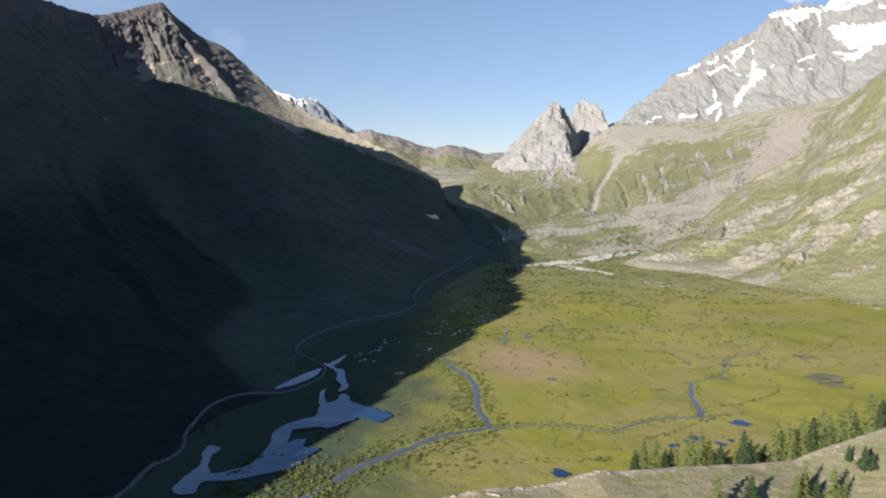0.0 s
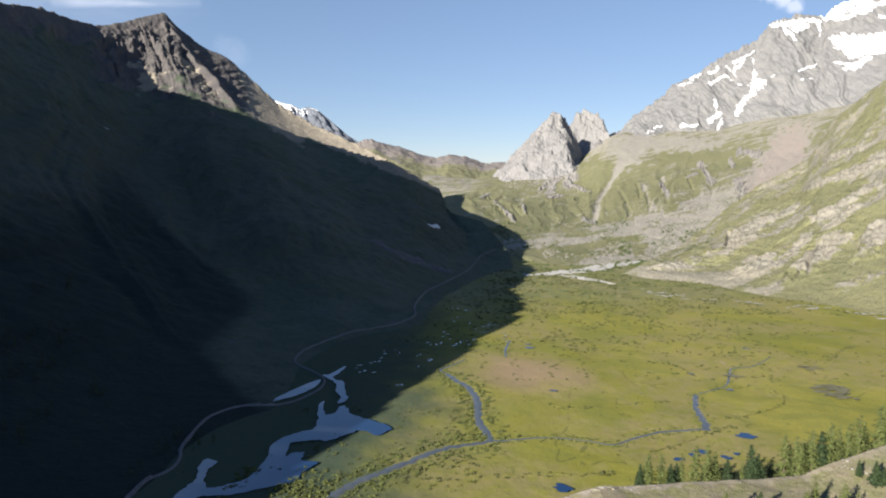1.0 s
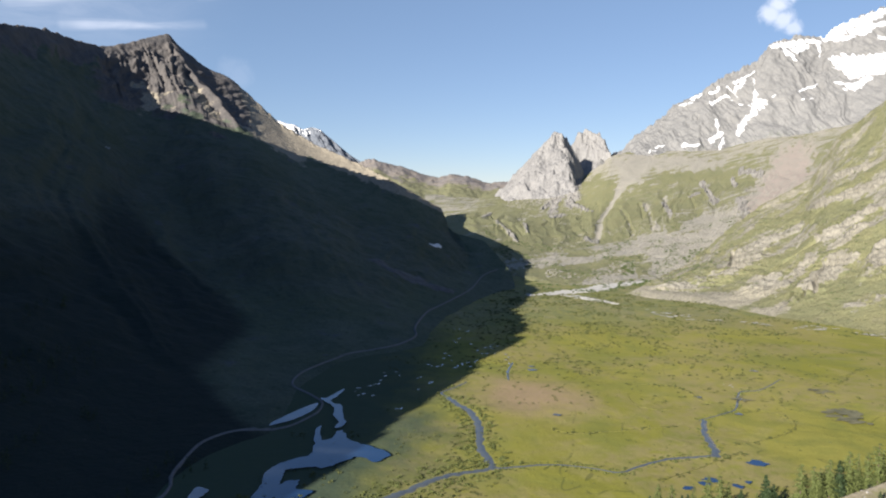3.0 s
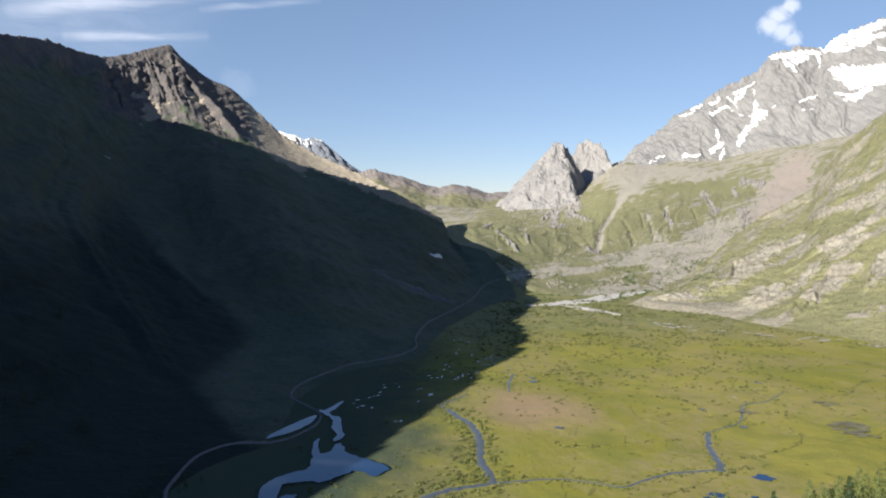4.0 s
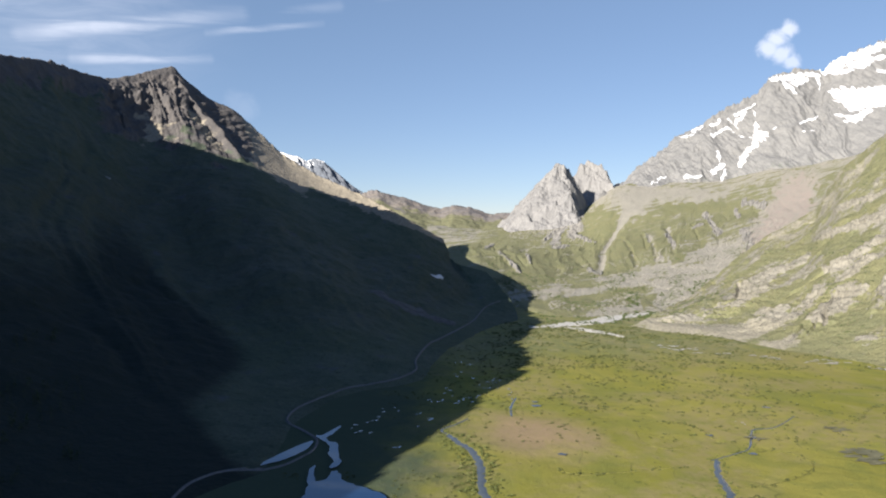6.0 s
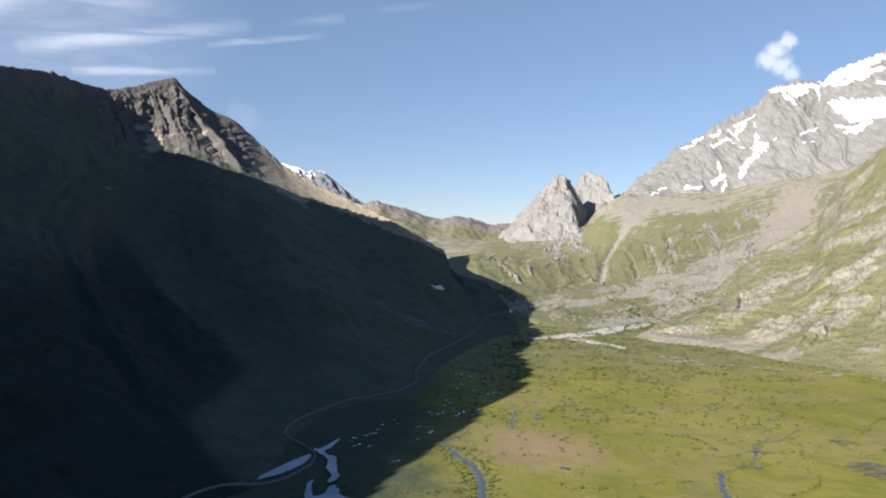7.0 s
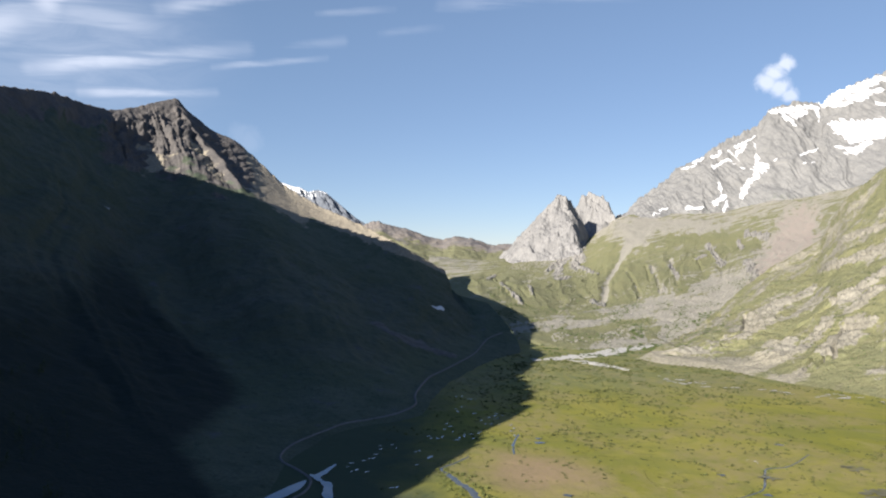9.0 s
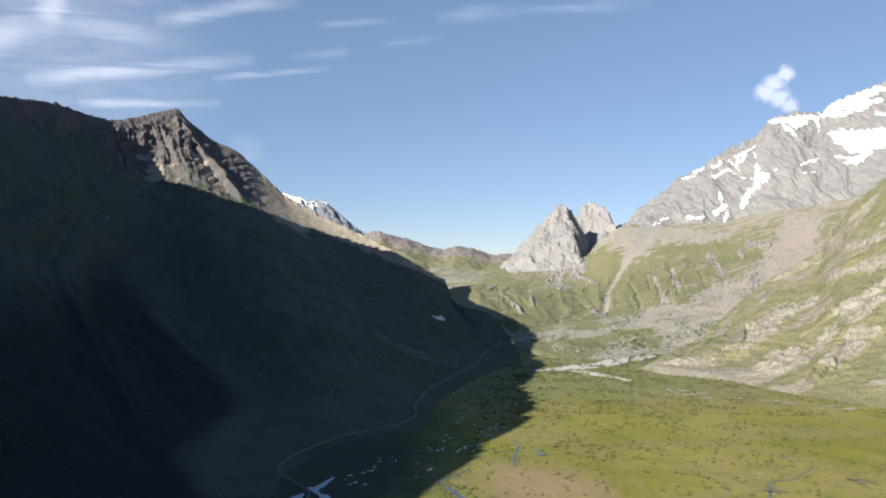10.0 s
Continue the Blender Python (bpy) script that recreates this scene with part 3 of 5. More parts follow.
ALP_LOW = [
    (0.0, -59, 2500, 55),
    (1.0, 102, 2200, 69),
    (2.0, 185, 1950, 45),
    (3.0, 275, 1720, 27),
    (3.6, 357, 1760, 34),
    (4.0, 426, 1820, 40),
    (5.0, 551, 1850, 59),
    (6.0, 662, 1850, 81),
    (7.0, 829, 1980, 104),
    (8.0, 911, 1920, 135),
    (9.0, 996, 1850, 154),
    (10.0, 1092, 1800, 174),
    (11.0, 1211, 1750, 191),
    (12.0, 1464, 1700, 193),
]
ALP_FOOT = [
    (0.0, -24, 1766, 22),
    (1.0, 86, 1534, 14.0),
    (2.0, 132, 1387, 9.0),
    (3.0, 170, 1197, 3.0),
    (3.6, 212, 1149, 2.0),
    (4.0, 266, 1169, 2.0),
    (5.0, 336, 1208, 2.0),
    (6.0, 418, 1267, 2.0),
    (7.0, 465, 1223, 4.0),
    (8.0, 482, 1121, 5.0),
    (9.0, 525, 1026, 6.0),
    (10.0, 581, 978, 6.0),
    (11.0, 632, 935, 6.0),
    (12.0, 757, 902, 6.0),
]
u = np.linspace(0, 12, 800)
lines = [along(r, u, 14) for r in (ALP_TOP, ALP_BROW, ALP_LOW, ALP_FOOT)]
back_line, sunk = lines[0] + np.array([0, 250, -60]), lines[3] + np.array([0, -60, -16])
p = loft([back_line, *lines, sunk], [12, 130, 130, 110, 8], [1, 1, 1, 1, 1])
for _ in range(60):
    p[13:-1] = (p[12:-2] + 2 * p[13:-1] + p[14:]) / 4
uu = np.broadcast_to(u, p.shape[:2])
v = np.linspace(0, 1, p.shape[0])[:, None] * np.ones_like(uu)
gully = ridged(uu * 1.3 + 0.5 * fbm(uu * 0.8, v * 4, 3, 0.5, 2), v * 2.0, 3, 0.5, 21)
steep = step(0.30, 0.42, v) * step(0.74, 0.60, v)
move = (1 + 5 * steep) * gully + 5 * fbm(p[..., 0] / 260, p[..., 1] / 420, 2, 0.4, 23) + 0.5 * fbm(p[..., 0] / 35, p[..., 1] / 35, 3, 0.5, 24)
ALP_GREEN = [
    (4.10, 36.4, 4.48, 62.3, 8.1),
    (4.35, 64.1, 5.25, 63.3, 3.7),
    (4.70, 45.1, 5.08, 61.8, 4.8),
    (5.90, 53.1, 6.78, 46.9, 4.8),
    (5.50, 60.8, 6.00, 65.6, 3.0),
    (3.50, 44.9, 2.85, 52.1, 8.9),
    (1.75, 51.8, 3.33, 66.4, 6.7),
    (1.25, 85.4, 2.50, 78.7, 4.1),
    (5.50, 28.5, 7.28, 31.3, 2.6),
    (6.65, 39.7, 7.93, 40.0, 2.6),
    (3.65, 28.5, 3.78, 49.5, 3.3),
    (3.48, 87.7, 4.73, 86.9, 2.2),
    (2.73, 91.0, 3.90, 90.5, 2.2),
    (6.12, 64.4, 6.53, 62.3, 2.6),
    (5.45, 92.8, 5.60, 92.3, 2.6),
]
ALP_SCREE = [
    (3.80, 3.1, 4.78, 23.6, 7.4),
    (4.45, 12.3, 6.45, 22.1, 5.6),
    (4.40, 44.1, 4.93, 67.7, 0.7),
    (5.10, 48.2, 5.43, 67.2, 1.5),
    (5.58, 43.3, 5.85, 64.9, 1.5),
    (5.85, 48.7, 6.12, 59.5, 0.7),
    (4.90, 44.9, 5.60, 68.7, 0.7),
    (5.98, 86.4, 8.18, 78.7, 8.1),
    (8.10, 74.4, 8.85, 35.6, 9.6),
    (4.05, 74.4, 5.78, 73.6, 2.6),
    (5.70, 89.2, 7.00, 83.8, 5.6),
    (3.45, 83.8, 5.40, 79.0, 1.9),
    (2.12, 93.1, 3.33, 76.7, 3.7),
    (6.30, 70.3, 7.98, 68.7, 3.7),
    (3.93, 96.9, 5.33, 95.1, 1.1),
]
ALP_CRAG = [
    (3.03, 32.1, 3.10, 7.4, 2.2),
    (3.35, 27.9, 3.35, 7.2, 3.0),
    (2.80, 29.0, 2.98, 14.9, 1.5),
    (1.75, 51.8, 2.27, 69.0, 1.5),
    (1.35, 45.6, 1.62, 35.4, 1.1),
    (2.45, 50.3, 2.55, 60.3, 1.1),
    (3.08, 36.9, 3.28, 35.4, 1.5),
    (6.50, 34.4, 6.90, 55.9, 2.2),
    (7.28, 32.8, 7.45, 41.3, 1.5),
    (7.62, 57.7, 7.95, 72.8, 3.3),
    (7.45, 29.5, 8.10, 34.6, 1.9),
    (5.60, 50.5, 5.83, 60.5, 1.5),
    (6.23, 46.4, 6.45, 44.4, 1.1),
    (3.78, 63.3, 4.05, 69.0, 1.5),
    (3.48, 28.5, 3.80, 36.9, 1.1),
]
ALP_CUT = [
    (3.62, 41.8, 3.90, 64.4, 2.2),
    (6.55, 34.6, 6.83, 53.3, 0.8),
    (3.28, 3.8, 3.45, 26.4, 0.9),
    (4.45, 44.6, 4.93, 67.7, 0.9),
    (5.10, 48.2, 5.43, 67.2, 1.1),
    (5.55, 43.1, 5.85, 64.9, 1.1),
    (7.28, 32.8, 7.40, 40.8, 0.7),
    (7.75, 58.5, 7.88, 71.8, 1.1),
    (3.90, 35.6, 3.95, 62.8, 1.9),
    (6.18, 43.1, 6.43, 57.4, 0.7),
    (4.93, 45.1, 5.10, 58.2, 0.9),
]
green, stony, crag, cut = [strokes(r, uu, v * 100, 26, 0.7 - 0.2 * (k > 1), 0.7, 140 + 9 * k) for k, r in enumerate((ALP_GREEN, ALP_SCREE, ALP_CRAG, ALP_CUT))]
move += crag * (4 + 6 * ridged(uu * 14, v * 30, 3, 0.6, 29)) - 4.5 * cut + 1.6 * fbm(p[..., 0] / 60, p[..., 1] / 90, 4, 0.6, 25)
chute = np.exp(-((uu - (4.05 + 0.75 * step(0.5, 0.08, v))) / (0.10 + 0.12 * step(0.5, 0.1, v))) ** 2) * step(0.03, 0.10, v) * step(0.70, 0.62, v)
move -= 16 * chute * step(0.2, 0.5, v)
p[..., 2] += move * step(0, 0.05, v) * step(1, 0.93, v)
debris = step(3.9, 6.0, uu + 2.2 * step(0.62, 0.80, v) - 0.5) * step(0.50, 0.64, v) + step(7.0, 9.0, uu) * step(0.25, 0.55, v) * 0.9
stony_top = step(3.5, 4.4, uu) * step(0.30, 0.10, v + 0.10 * fbm(uu * 1.5, v * 6, 4, 0.6, 28))
bed = step(2.2, 3.0, uu) * step(0.93, 0.97, v)
spurs = step(2.2, 2.6, uu) * step(3.8, 3.3, uu) * step(0.48, 0.30, v) * step(0.0, 0.1, v)
scree = np.clip(0.14 + 0.40 * debris + 0.45 * stony_top + 0.9 * chute - 0.2 * steep * step(8.5, 7, uu) + 0.45 * spurs * (0.6 + ridged(uu * 6, v * 5, 3, 0.5, 26)), 0, 1.2)
scree += 0.30 * steep * np.clip(-gully, 0, 1)
scree = np.clip(0.33 + 0.10 * step(4, 7, uu) + 0.20 * step(1.8, 0.8, uu) * step(0.5, 0.3, v) + 0.32 * (scree - 0.14) + 0.25 * stony - 0.40 * green + 0.5 * chute, 0, 1.2) * (1 - crag)
ALP_RUST = [
    (8.80, 27.0, 8.45, 62.0, 11.0),
    (8.45, 62.0, 8.20, 74.0, 9.0),
    (9.00, 30.0, 9.20, 54.0, 7.0),
]
rust = strokes(ALP_RUST, uu, v * 100, 26, 0.5, 0.8, 181)
scree += 0.38 * rust
cover = 0.74 - 0.20 * steep * gully + 0.25 * green - 0.62 * crag
ALP_GRID = p
alp = sheet("alp", p, ALP, {"cover": cover, "scree": scree, "rust": rust})
tagged(alp, "sunlit grassy alp with gullies, grey scree and debris fans", "mountainside", kind="structure")

# ---- sunny hillside ----
RIGHT_CREST = [
    (0.0, 405, 1200, 16.2),
    (0.7, 486, 1290, 31),
    (1.4, 576, 1400, 63),
    (2.1, 676, 1500, 109),
    (2.8, 770, 1560, 158),
    (3.5, 859, 1600, 195),
    (4.0, 919, 1620, 227),
    (4.4, 948, 1620, 276),
    (4.9, 977, 1610, 327),
    (5.4, 1019, 1600, 365),
    (6.0, 1058, 1590, 403),
    (7.0, 1173, 1540, 500),
    (8.5, 1330, 1400, 597),
    (10.0, 1503, 1100, 625),
    (12.0, 1500, 300, 520),
    (14.0, 1500, -1200, 480),
]
RIGHT_BASE = [
    (0.0, 328, 1082, 10.0),
    (0.7, 352, 1047, 9.0),
    (1.4, 381, 1010, 8.0),
    (2.1, 412, 982, 6.0),
    (2.8, 433, 941, 5.0),
    (3.5, 453, 904, 4.0),
    (4.4, 474, 863, 3.0),
    (6.0, 512, 796, 3.0),
    (7.0, 532, 727, 3.0),
    (8.5, 542, 603, 3.0),
    (10.0, 560, 330, 0.0),
    (12.0, 560, 100, 0.0),
    (14.0, 600, -1200, 0.0),
]
u = np.concatenate([np.linspace(0, 7, 420), np.linspace(7, 14, 120)[1:]])
crest, base = along(RIGHT_CREST, u, 3), along(RIGHT_BASE, u, 10)
behind = crest + np.array([420, 500, -260])
under = base + np.array([-50, -30, -14])
p = loft([behind, crest, base, under], [20, 260, 10], [1, 1.12, 1])
uu = np.broadcast_to(u, p.shape[:2])
drop = np.clip((p[..., 2] - base[:, 2]) / np.maximum(crest[:, 2] - base[:, 2], 1), 0, 1)
mid = step(0, 0.10, drop) * step(1.0, 0.9, drop)
n = normals(p)
# slabs that dip down the valley
band = drop * 1.0 - 0.085 * uu + 0.035 * fbm(p[..., 0] / 140, p[..., 1] / 140, 3, 0.5, 31)
slab = ridged(band * 8, uu * 0.8, 3, 0.5, 33)
HILL_GREEN = [
    (1324, 75, 1354, 125, 10.4),
    (1354, 125, 1161, 149, 14.6),
    (1096, 25, 1124, 63, 9.4),
    (1124, 63, 1132, 121, 9.1),
    (1013, 46, 1013, 109, 10.1),
    (892, 27, 916, 64, 14.8),
    (860, 0, 846, 10, 6.9),
    (1139, 30, 1138, 36, 7.8),
    (1271, 176, 1253, 231, 10.6),
    (1403, 276, 1466, 345, 11.9),
    (949, 18, 921, 3, 5.9),
]
HILL_ROCK = [
    (909, 13, 943, 33, 9.8),
    (943, 33, 1007, 72, 10.3),
    (1002, 24, 1058, 67, 7.1),
    (1162, 50, 1249, 74, 8.1),
    (1249, 74, 1265, 109, 8.7),
    (1108, 101, 1101, 150, 9.1),
    (1080, 12, 1170, 56, 7.3),
    (1292, 153, 1215, 183, 10.6),
    (1210, 184, 1184, 198, 9.1),
    (904, 54, 975, 95, 6.8),
    (843, 14, 845, 33, 6.2),
    (978, 14, 1058, 38, 6.0),
    (1368, 214, 1305, 234, 8.9),
    (1048, 89, 1065, 116, 5.8),
]
HILL_CUT = [
    (904, 12, 942, 31, 1.2),
    (920, 27, 969, 43, 1.3),
    (969, 43, 1009, 66, 1.3),
    (1153, 41, 1273, 64, 1.3),
    (1107, 57, 1107, 105, 1.5),
    (891, 2, 944, 23, 1.1),
    (1075, 37, 1107, 57, 1.2),
    (1107, 105, 1119, 127, 1.4),
    (1161, 80, 1147, 98, 1.3),
]
green, slabs, cut = [strokes(r, p[..., 1], p[..., 2], 0.5, 0.6 - 0.15 * (k > 0), 0.5, 170 + 9 * k, 14.0) for k, r in enumerate((HILL_GREEN, HILL_ROCK, HILL_CUT))]
lumps = 2.2 * fbm(p[..., 0] / 30, p[..., 1] / 42, 4, 0.6, 39) * step(0.06, 0.2, drop)
move = slabs * (3.5 + 4 * ridged(p[..., 1] / 26 + p[..., 2] / 18, p[..., 2] / 12 - p[..., 1] / 60, 3, 0.6, 38)) - 9 * cut + 1.0 * slab + 8 * fbm(p[..., 0] / 240, p[..., 1] / 240, 3, 0.42, 35) + 0.7 * fbm(p[..., 0] / 24, p[..., 2] / 24, 3, 0.5, 37)
p = p + n * (lumps + move * (0.15 + 0.85 * mid) * step(0, 0.04, drop + 0.01))[..., None]
top = step(0.70, 0.92, drop) * step(6.5, 5.5, uu)
bare = fbm(band * 11, uu * 1.1, 4, 0.6, 41)
cover = 0.58 + 0.16 * bare + 0.34 * green - 0.42 * slabs - 0.3 * cut - 0.08 * step(0.25, 0.55, drop) + 0.10 * top + 0.3 * step(0.14, 0.05, drop)
scree = 0.28 - 0.25 * green + 0.14 * top + 0.40 * step(0.13, 0.07, drop) * step(5.0, 3.2, uu) + 0.12 * np.exp(-((uu - 4.0) / 0.8) ** 2) * step(0.55, 0.9, drop)
HILL_GRID = p
hill = sheet("hillside", p, SUNNY, {"cover": cover, "scree": scree})
tagged(hill, "sunlit hillside of dry grass with pale rock slabs", "hillside", kind="structure")

# ---- snow mountain ----
SNOW_CREST = [
    (0.0, 1121, 4450, 500),
    (0.4, 1222, 4460, 526),
    (0.8, 1306, 4480, 632),
    (1.1, 1391, 4500, 683),
    (1.5, 1517, 4520, 779),
    (1.8, 1584, 4540, 852),
    (2.2, 1771, 4560, 935),
    (2.6, 1901, 4580, 1040),
    (3.0, 2031, 4600, 1111),
    (3.4, 2203, 4620, 1186),
    (3.7, 2308, 4650, 1315),
    (4.0, 2501, 4680, 1384),
    (4.4, 2719, 4700, 1374),
    (4.7, 2794, 4720, 1452),
    (5.1, 2973, 4740, 1536),
    (5.7, 3230, 4760, 1638),
    (6.5, 3575, 4760, 1800),
    (7.5, 4064, 4700, 1773),
    (9.0, 4742, 4500, 1389),
]
SNOW_FOOT = [
    (0.0, 955, 4000, 418),
    (0.8, 1171, 4020, 432),
    (1.5, 1358, 4050, 458),
    (2.2, 1574, 4060, 476),
    (3.0, 1787, 4060, 478),
    (3.7, 1988, 4020, 527),
    (4.4, 2222, 3950, 534),
    (5.1, 2384, 3880, 505),
    (5.7, 2574, 3820, 610),
    (7.0, 2982, 3700, 666),
    (9.0, 3556, 3400, 573),
]
u = np.linspace(0, 9, 760)
crest, foot = along(SNOW_CREST, u, 1), along(SNOW_FOOT, u, 10)
jag = 16 * ridged(u * 6, u * 0 + 2, 4, 0.6, 52)
behind = crest + np.array([200, 150, -900])
under = foot + np.array([0, -120, -60])
p = loft([behind, crest, foot, under], [16, 300, 14], [1, 1.05, 1])
uu = np.broadcast_to(u, p.shape[:2])
drop = np.clip((p[..., 2] - foot[:, 2]) / np.maximum(crest[:, 2] - foot[:, 2], 1), 0, 1)
mid = step(0, 0.06, drop) * step(1.0, 0.93, drop)
n = normals(p)
rib = ridged(uu * 1.5 + 0.8 * fbm(p[..., 0] / 400, p[..., 2] / 400, 3, 0.5, 53) + drop * 0.9, drop * 2.4, 4, 0.5, 54)
move = 18 * rib + 24 * fbm(p[..., 0] / 300, p[..., 2] / 300, 3, 0.42, 55) + 2.5 * ridged(p[..., 0] / 110 + p[..., 2] / 260, p[..., 2] / 220 - p[..., 0] / 300, 4, 0.5, 56) + 3 * ridged(p[..., 0] / 48 + p[..., 2] / 190, p[..., 2] / 170, 3, 0.6, 58) + 3.5 * fbm(p[..., 0] / 40 + p[..., 2] / 90, p[..., 2] / 60, 3, 0.6, 57)
p = p + n * (move * mid)[..., None]
p[..., 2] += jag * step(0.90, 1.0, drop)
cover = 0.36 * step(0.45, 0.05, drop + 0.08 * fbm(uu * 4, drop * 5, 3, 0.5, 59)) + 0.1
scree = 0.10 + 0.55 * step(0.16, 0.03, drop) + 0.1 * rib
peak = new("snow_mountain")
tagged(peak, "high grey granite mountain with snowfields and a hanging glacier", "mountain")
sheet("rock_wall", p, GRANITE, {"cover": cover, "scree": scree}, parent=peak)


def drape(name, rows, label):
    """Snow lying on the wall along short strokes (x, z to x, z, half width)."""
    x = p[..., 0] + 10 * fbm(p[..., 0] / 38, p[..., 2] / 50, 3, 0.55, 64)
    z = p[..., 2] + 10 * fbm(p[..., 0] / 34, p[..., 2] / 44, 3, 0.55, 67)
    near = np.full(x.shape, 9.0)
    for x0, z0, x1, z1, r in rows:
        dx, dz = x1 - x0, z1 - z0
        t = np.clip(((x - x0) * dx + (z - z0) * dz) / (dx * dx + dz * dz + 1e-6), 0, 1)
        near = np.minimum(near, np.hypot(x - x0 - t * dx, z - z0 - t * dz) / (r * (1.15 - 0.5 * t)))
    near += 0.35 * fbm(x / 60 - z / 90, z / 70, 3, 0.6, 61) + 0.45 * ridged(x / 22 + z / 90, z / 130 - x / 200, 4, 0.6, 62) + 0.32 * fbm(x / 12 + z / 30, z / 34, 3, 0.65, 63) + 0.16
    mask = (near < 1.5) & (drop > 0.01)
    cells = mask[:-1, :-1] & mask[1:, :-1] & mask[:-1, 1:] & mask[1:, 1:]
    cells[:16] = False
    lift = n * np.clip((1.0 - near) * 14, -8, 3)[..., None]
    ob = sheet(name, p + lift, SNOW, keep=cells, parent=peak)
    return tagged(ob, label)


drape("glacier", [
    (2690, 1150, 3060, 1170, 40),
    (2700, 1105, 3000, 1110, 44),
    (2715, 1050, 2860, 1060, 36),
    (2600, 985, 2690, 960, 10),
    (2640, 930, 2780, 1010, 20),
], "white hanging glacier")
drape("summit_snow", [
    (2310, 1285, 2442, 1318, 16),
    (2400, 1300, 2540, 1335, 30),
    (2380, 1240, 2420, 1180, 22),
    (2450, 1270, 2560, 1290, 32),
    (2590, 1340, 2668, 1330, 16),
    (2640, 1310, 2630, 1200, 9),
    (2720, 1370, 2830, 1440, 34),
    (2830, 1440, 3180, 1580, 40),
    (2740, 1340, 2850, 1345, 22),
    (2860, 1390, 3100, 1470, 36),
    (3000, 1330, 3120, 1270, 16),
], "bright summit snow cap")
drape("snow_couloir", [
    (2098, 852, 1990, 740, 24),
    (1990, 740, 1890, 622, 15),
    (2085, 930, 2092, 850, 6),
], "slanting snow couloir")
drape("snow_gully", [
    (1784, 712, 1780, 640, 11),
    (1790, 632, 1700, 568, 17),
    (1800, 590, 1735, 500, 8),
    (1735, 500, 1690, 480, 6),
], "forked snow gully")
drape("snow_ledge", [
    (1522, 538, 1612, 542, 12),
], "snow ledge")
drape("crest_snow", [
    (1630, 852, 1700, 872, 8),
    (1715, 895, 1790, 940, 9),
    (1800, 850, 1930, 915, 13),
    (1930, 915, 1995, 838, 5),
    (1842, 935, 1910, 985, 8),
    (1985, 950, 2068, 1030, 10),
    (1994, 1005, 2143, 1090, 8),
    (2120, 1050, 2090, 905, 5),
    (1940, 980, 1990, 900, 5),
], "broken snow along the crest")
drape("snow_patch", [
    (2345, 922, 2440, 955, 8),
    (2430, 955, 2505, 985, 8),
    (2323, 856, 2335, 853, 7),
    (2385, 862, 2412, 862, 6),
    (1360, 528, 1431, 550, 5),
    (1284, 488, 1342, 496, 4),
    (2165, 886, 2187, 902, 5),
    (1893, 512, 1903, 497, 5),
], "small snow patches")

# ---- distant ridge at the head of the valley ----
FAR_CREST = [
    (-3.0, -1543, 4700, 308),
    (-1.0, -1003, 4720, 378),
    (0.0, -673, 4750, 435),
    (0.4, -603, 4760, 470),
    (0.6, -539, 4760, 475),
    (0.8, -489, 4770, 451),
    (1.2, -337, 4780, 424),
    (1.6, -167, 4790, 362),
    (1.9, -60, 4790, 342),
    (2.2, 29, 4790, 369),
    (2.6, 152, 4790, 358),
    (3.0, 300, 4780, 308),
    (3.6, 488, 4760, 319),
    (4.2, 668, 4700, 356),
    (5.0, 988, 4650, 399),
]
FAR_FOOT = [
    (-3.0, -1270, 3900, 21),
    (0.0, -530, 3800, 68),
    (1.0, -255, 3700, 86),
    (2.0, -26, 3600, 103),
    (3.0, 160, 3500, 98),
    (4.0, 417, 3600, 147),
    (5.0, 786, 3700, 184),
]
u = np.linspace(-3, 5, 420)
crest, foot = along(FAR_CREST, u, 1), along(FAR_FOOT, u, 10)
jag = 5 * ridged(u * 5, u * 0 + 3, 4, 0.6, 71)
p = loft([crest + np.array([0, 90, -300]), crest, foot, foot + np.array([0, -80, -30])], [8, 150, 6], [1, 1.0, 1])
uu = np.broadcast_to(u, p.shape[:2])
drop = np.clip((p[..., 2] - foot[:, 2]) / np.maximum(crest[:, 2] - foot[:, 2], 1), 0, 1)
mid = step(0, 0.1, drop) * step(1.0, 0.93, drop)
rib = fbm(uu * 1.6 + drop, drop * 3, 4, 0.5, 72)
bench = np.sin(drop * 9 + 1.5 * fbm(p[..., 0] / 500, p[..., 1] / 500, 3, 0.5, 73))
p = p + normals(p) * (mid * (7 * rib + 9 * bench + 7 * fbm(p[..., 0] / 90, p[..., 1] / 90, 4, 0.5, 74)))[..., None]
p[..., 2] += jag * step(0.85, 1.0, drop)
far = sheet("distant_ridge", p, FAR_ROCK, {"cover": 0.78 - 0.6 * step(0.58, 0.86, drop) - 0.3 * rib * mid, "scree": 0.25 + 0.25 * step(0.5, 0.8, drop)})
tagged(far, "distant brown ridge and grassy pass closing the valley", "mountain ridge", kind="structure")

PEAK_CREST = [
    (-2.0, -1730, 4850, 593),
    (0.0, -1439, 4880, 730),
    (0.5, -1311, 4890, 772),
    (1.0, -1225, 4900, 744),
    (1.3, -1168, 4900, 736),
    (1.6, -1110, 4900, 701),
    (2.0, -1041, 4900, 720),
    (2.3, -975, 4900, 703),
    (2.8, -857, 4890, 607),
    (3.3, -736, 4880, 507),
    (4.2, -470, 4850, 349),
]
PEAK_FOOT = [
    (-2.0, -1633, 4600, 323),
    (0.0, -1347, 4600, 368),
    (2.0, -977, 4600, 332),
    (4.2, -443, 4600, 216),
]
u = np.linspace(-2, 4.2, 200)
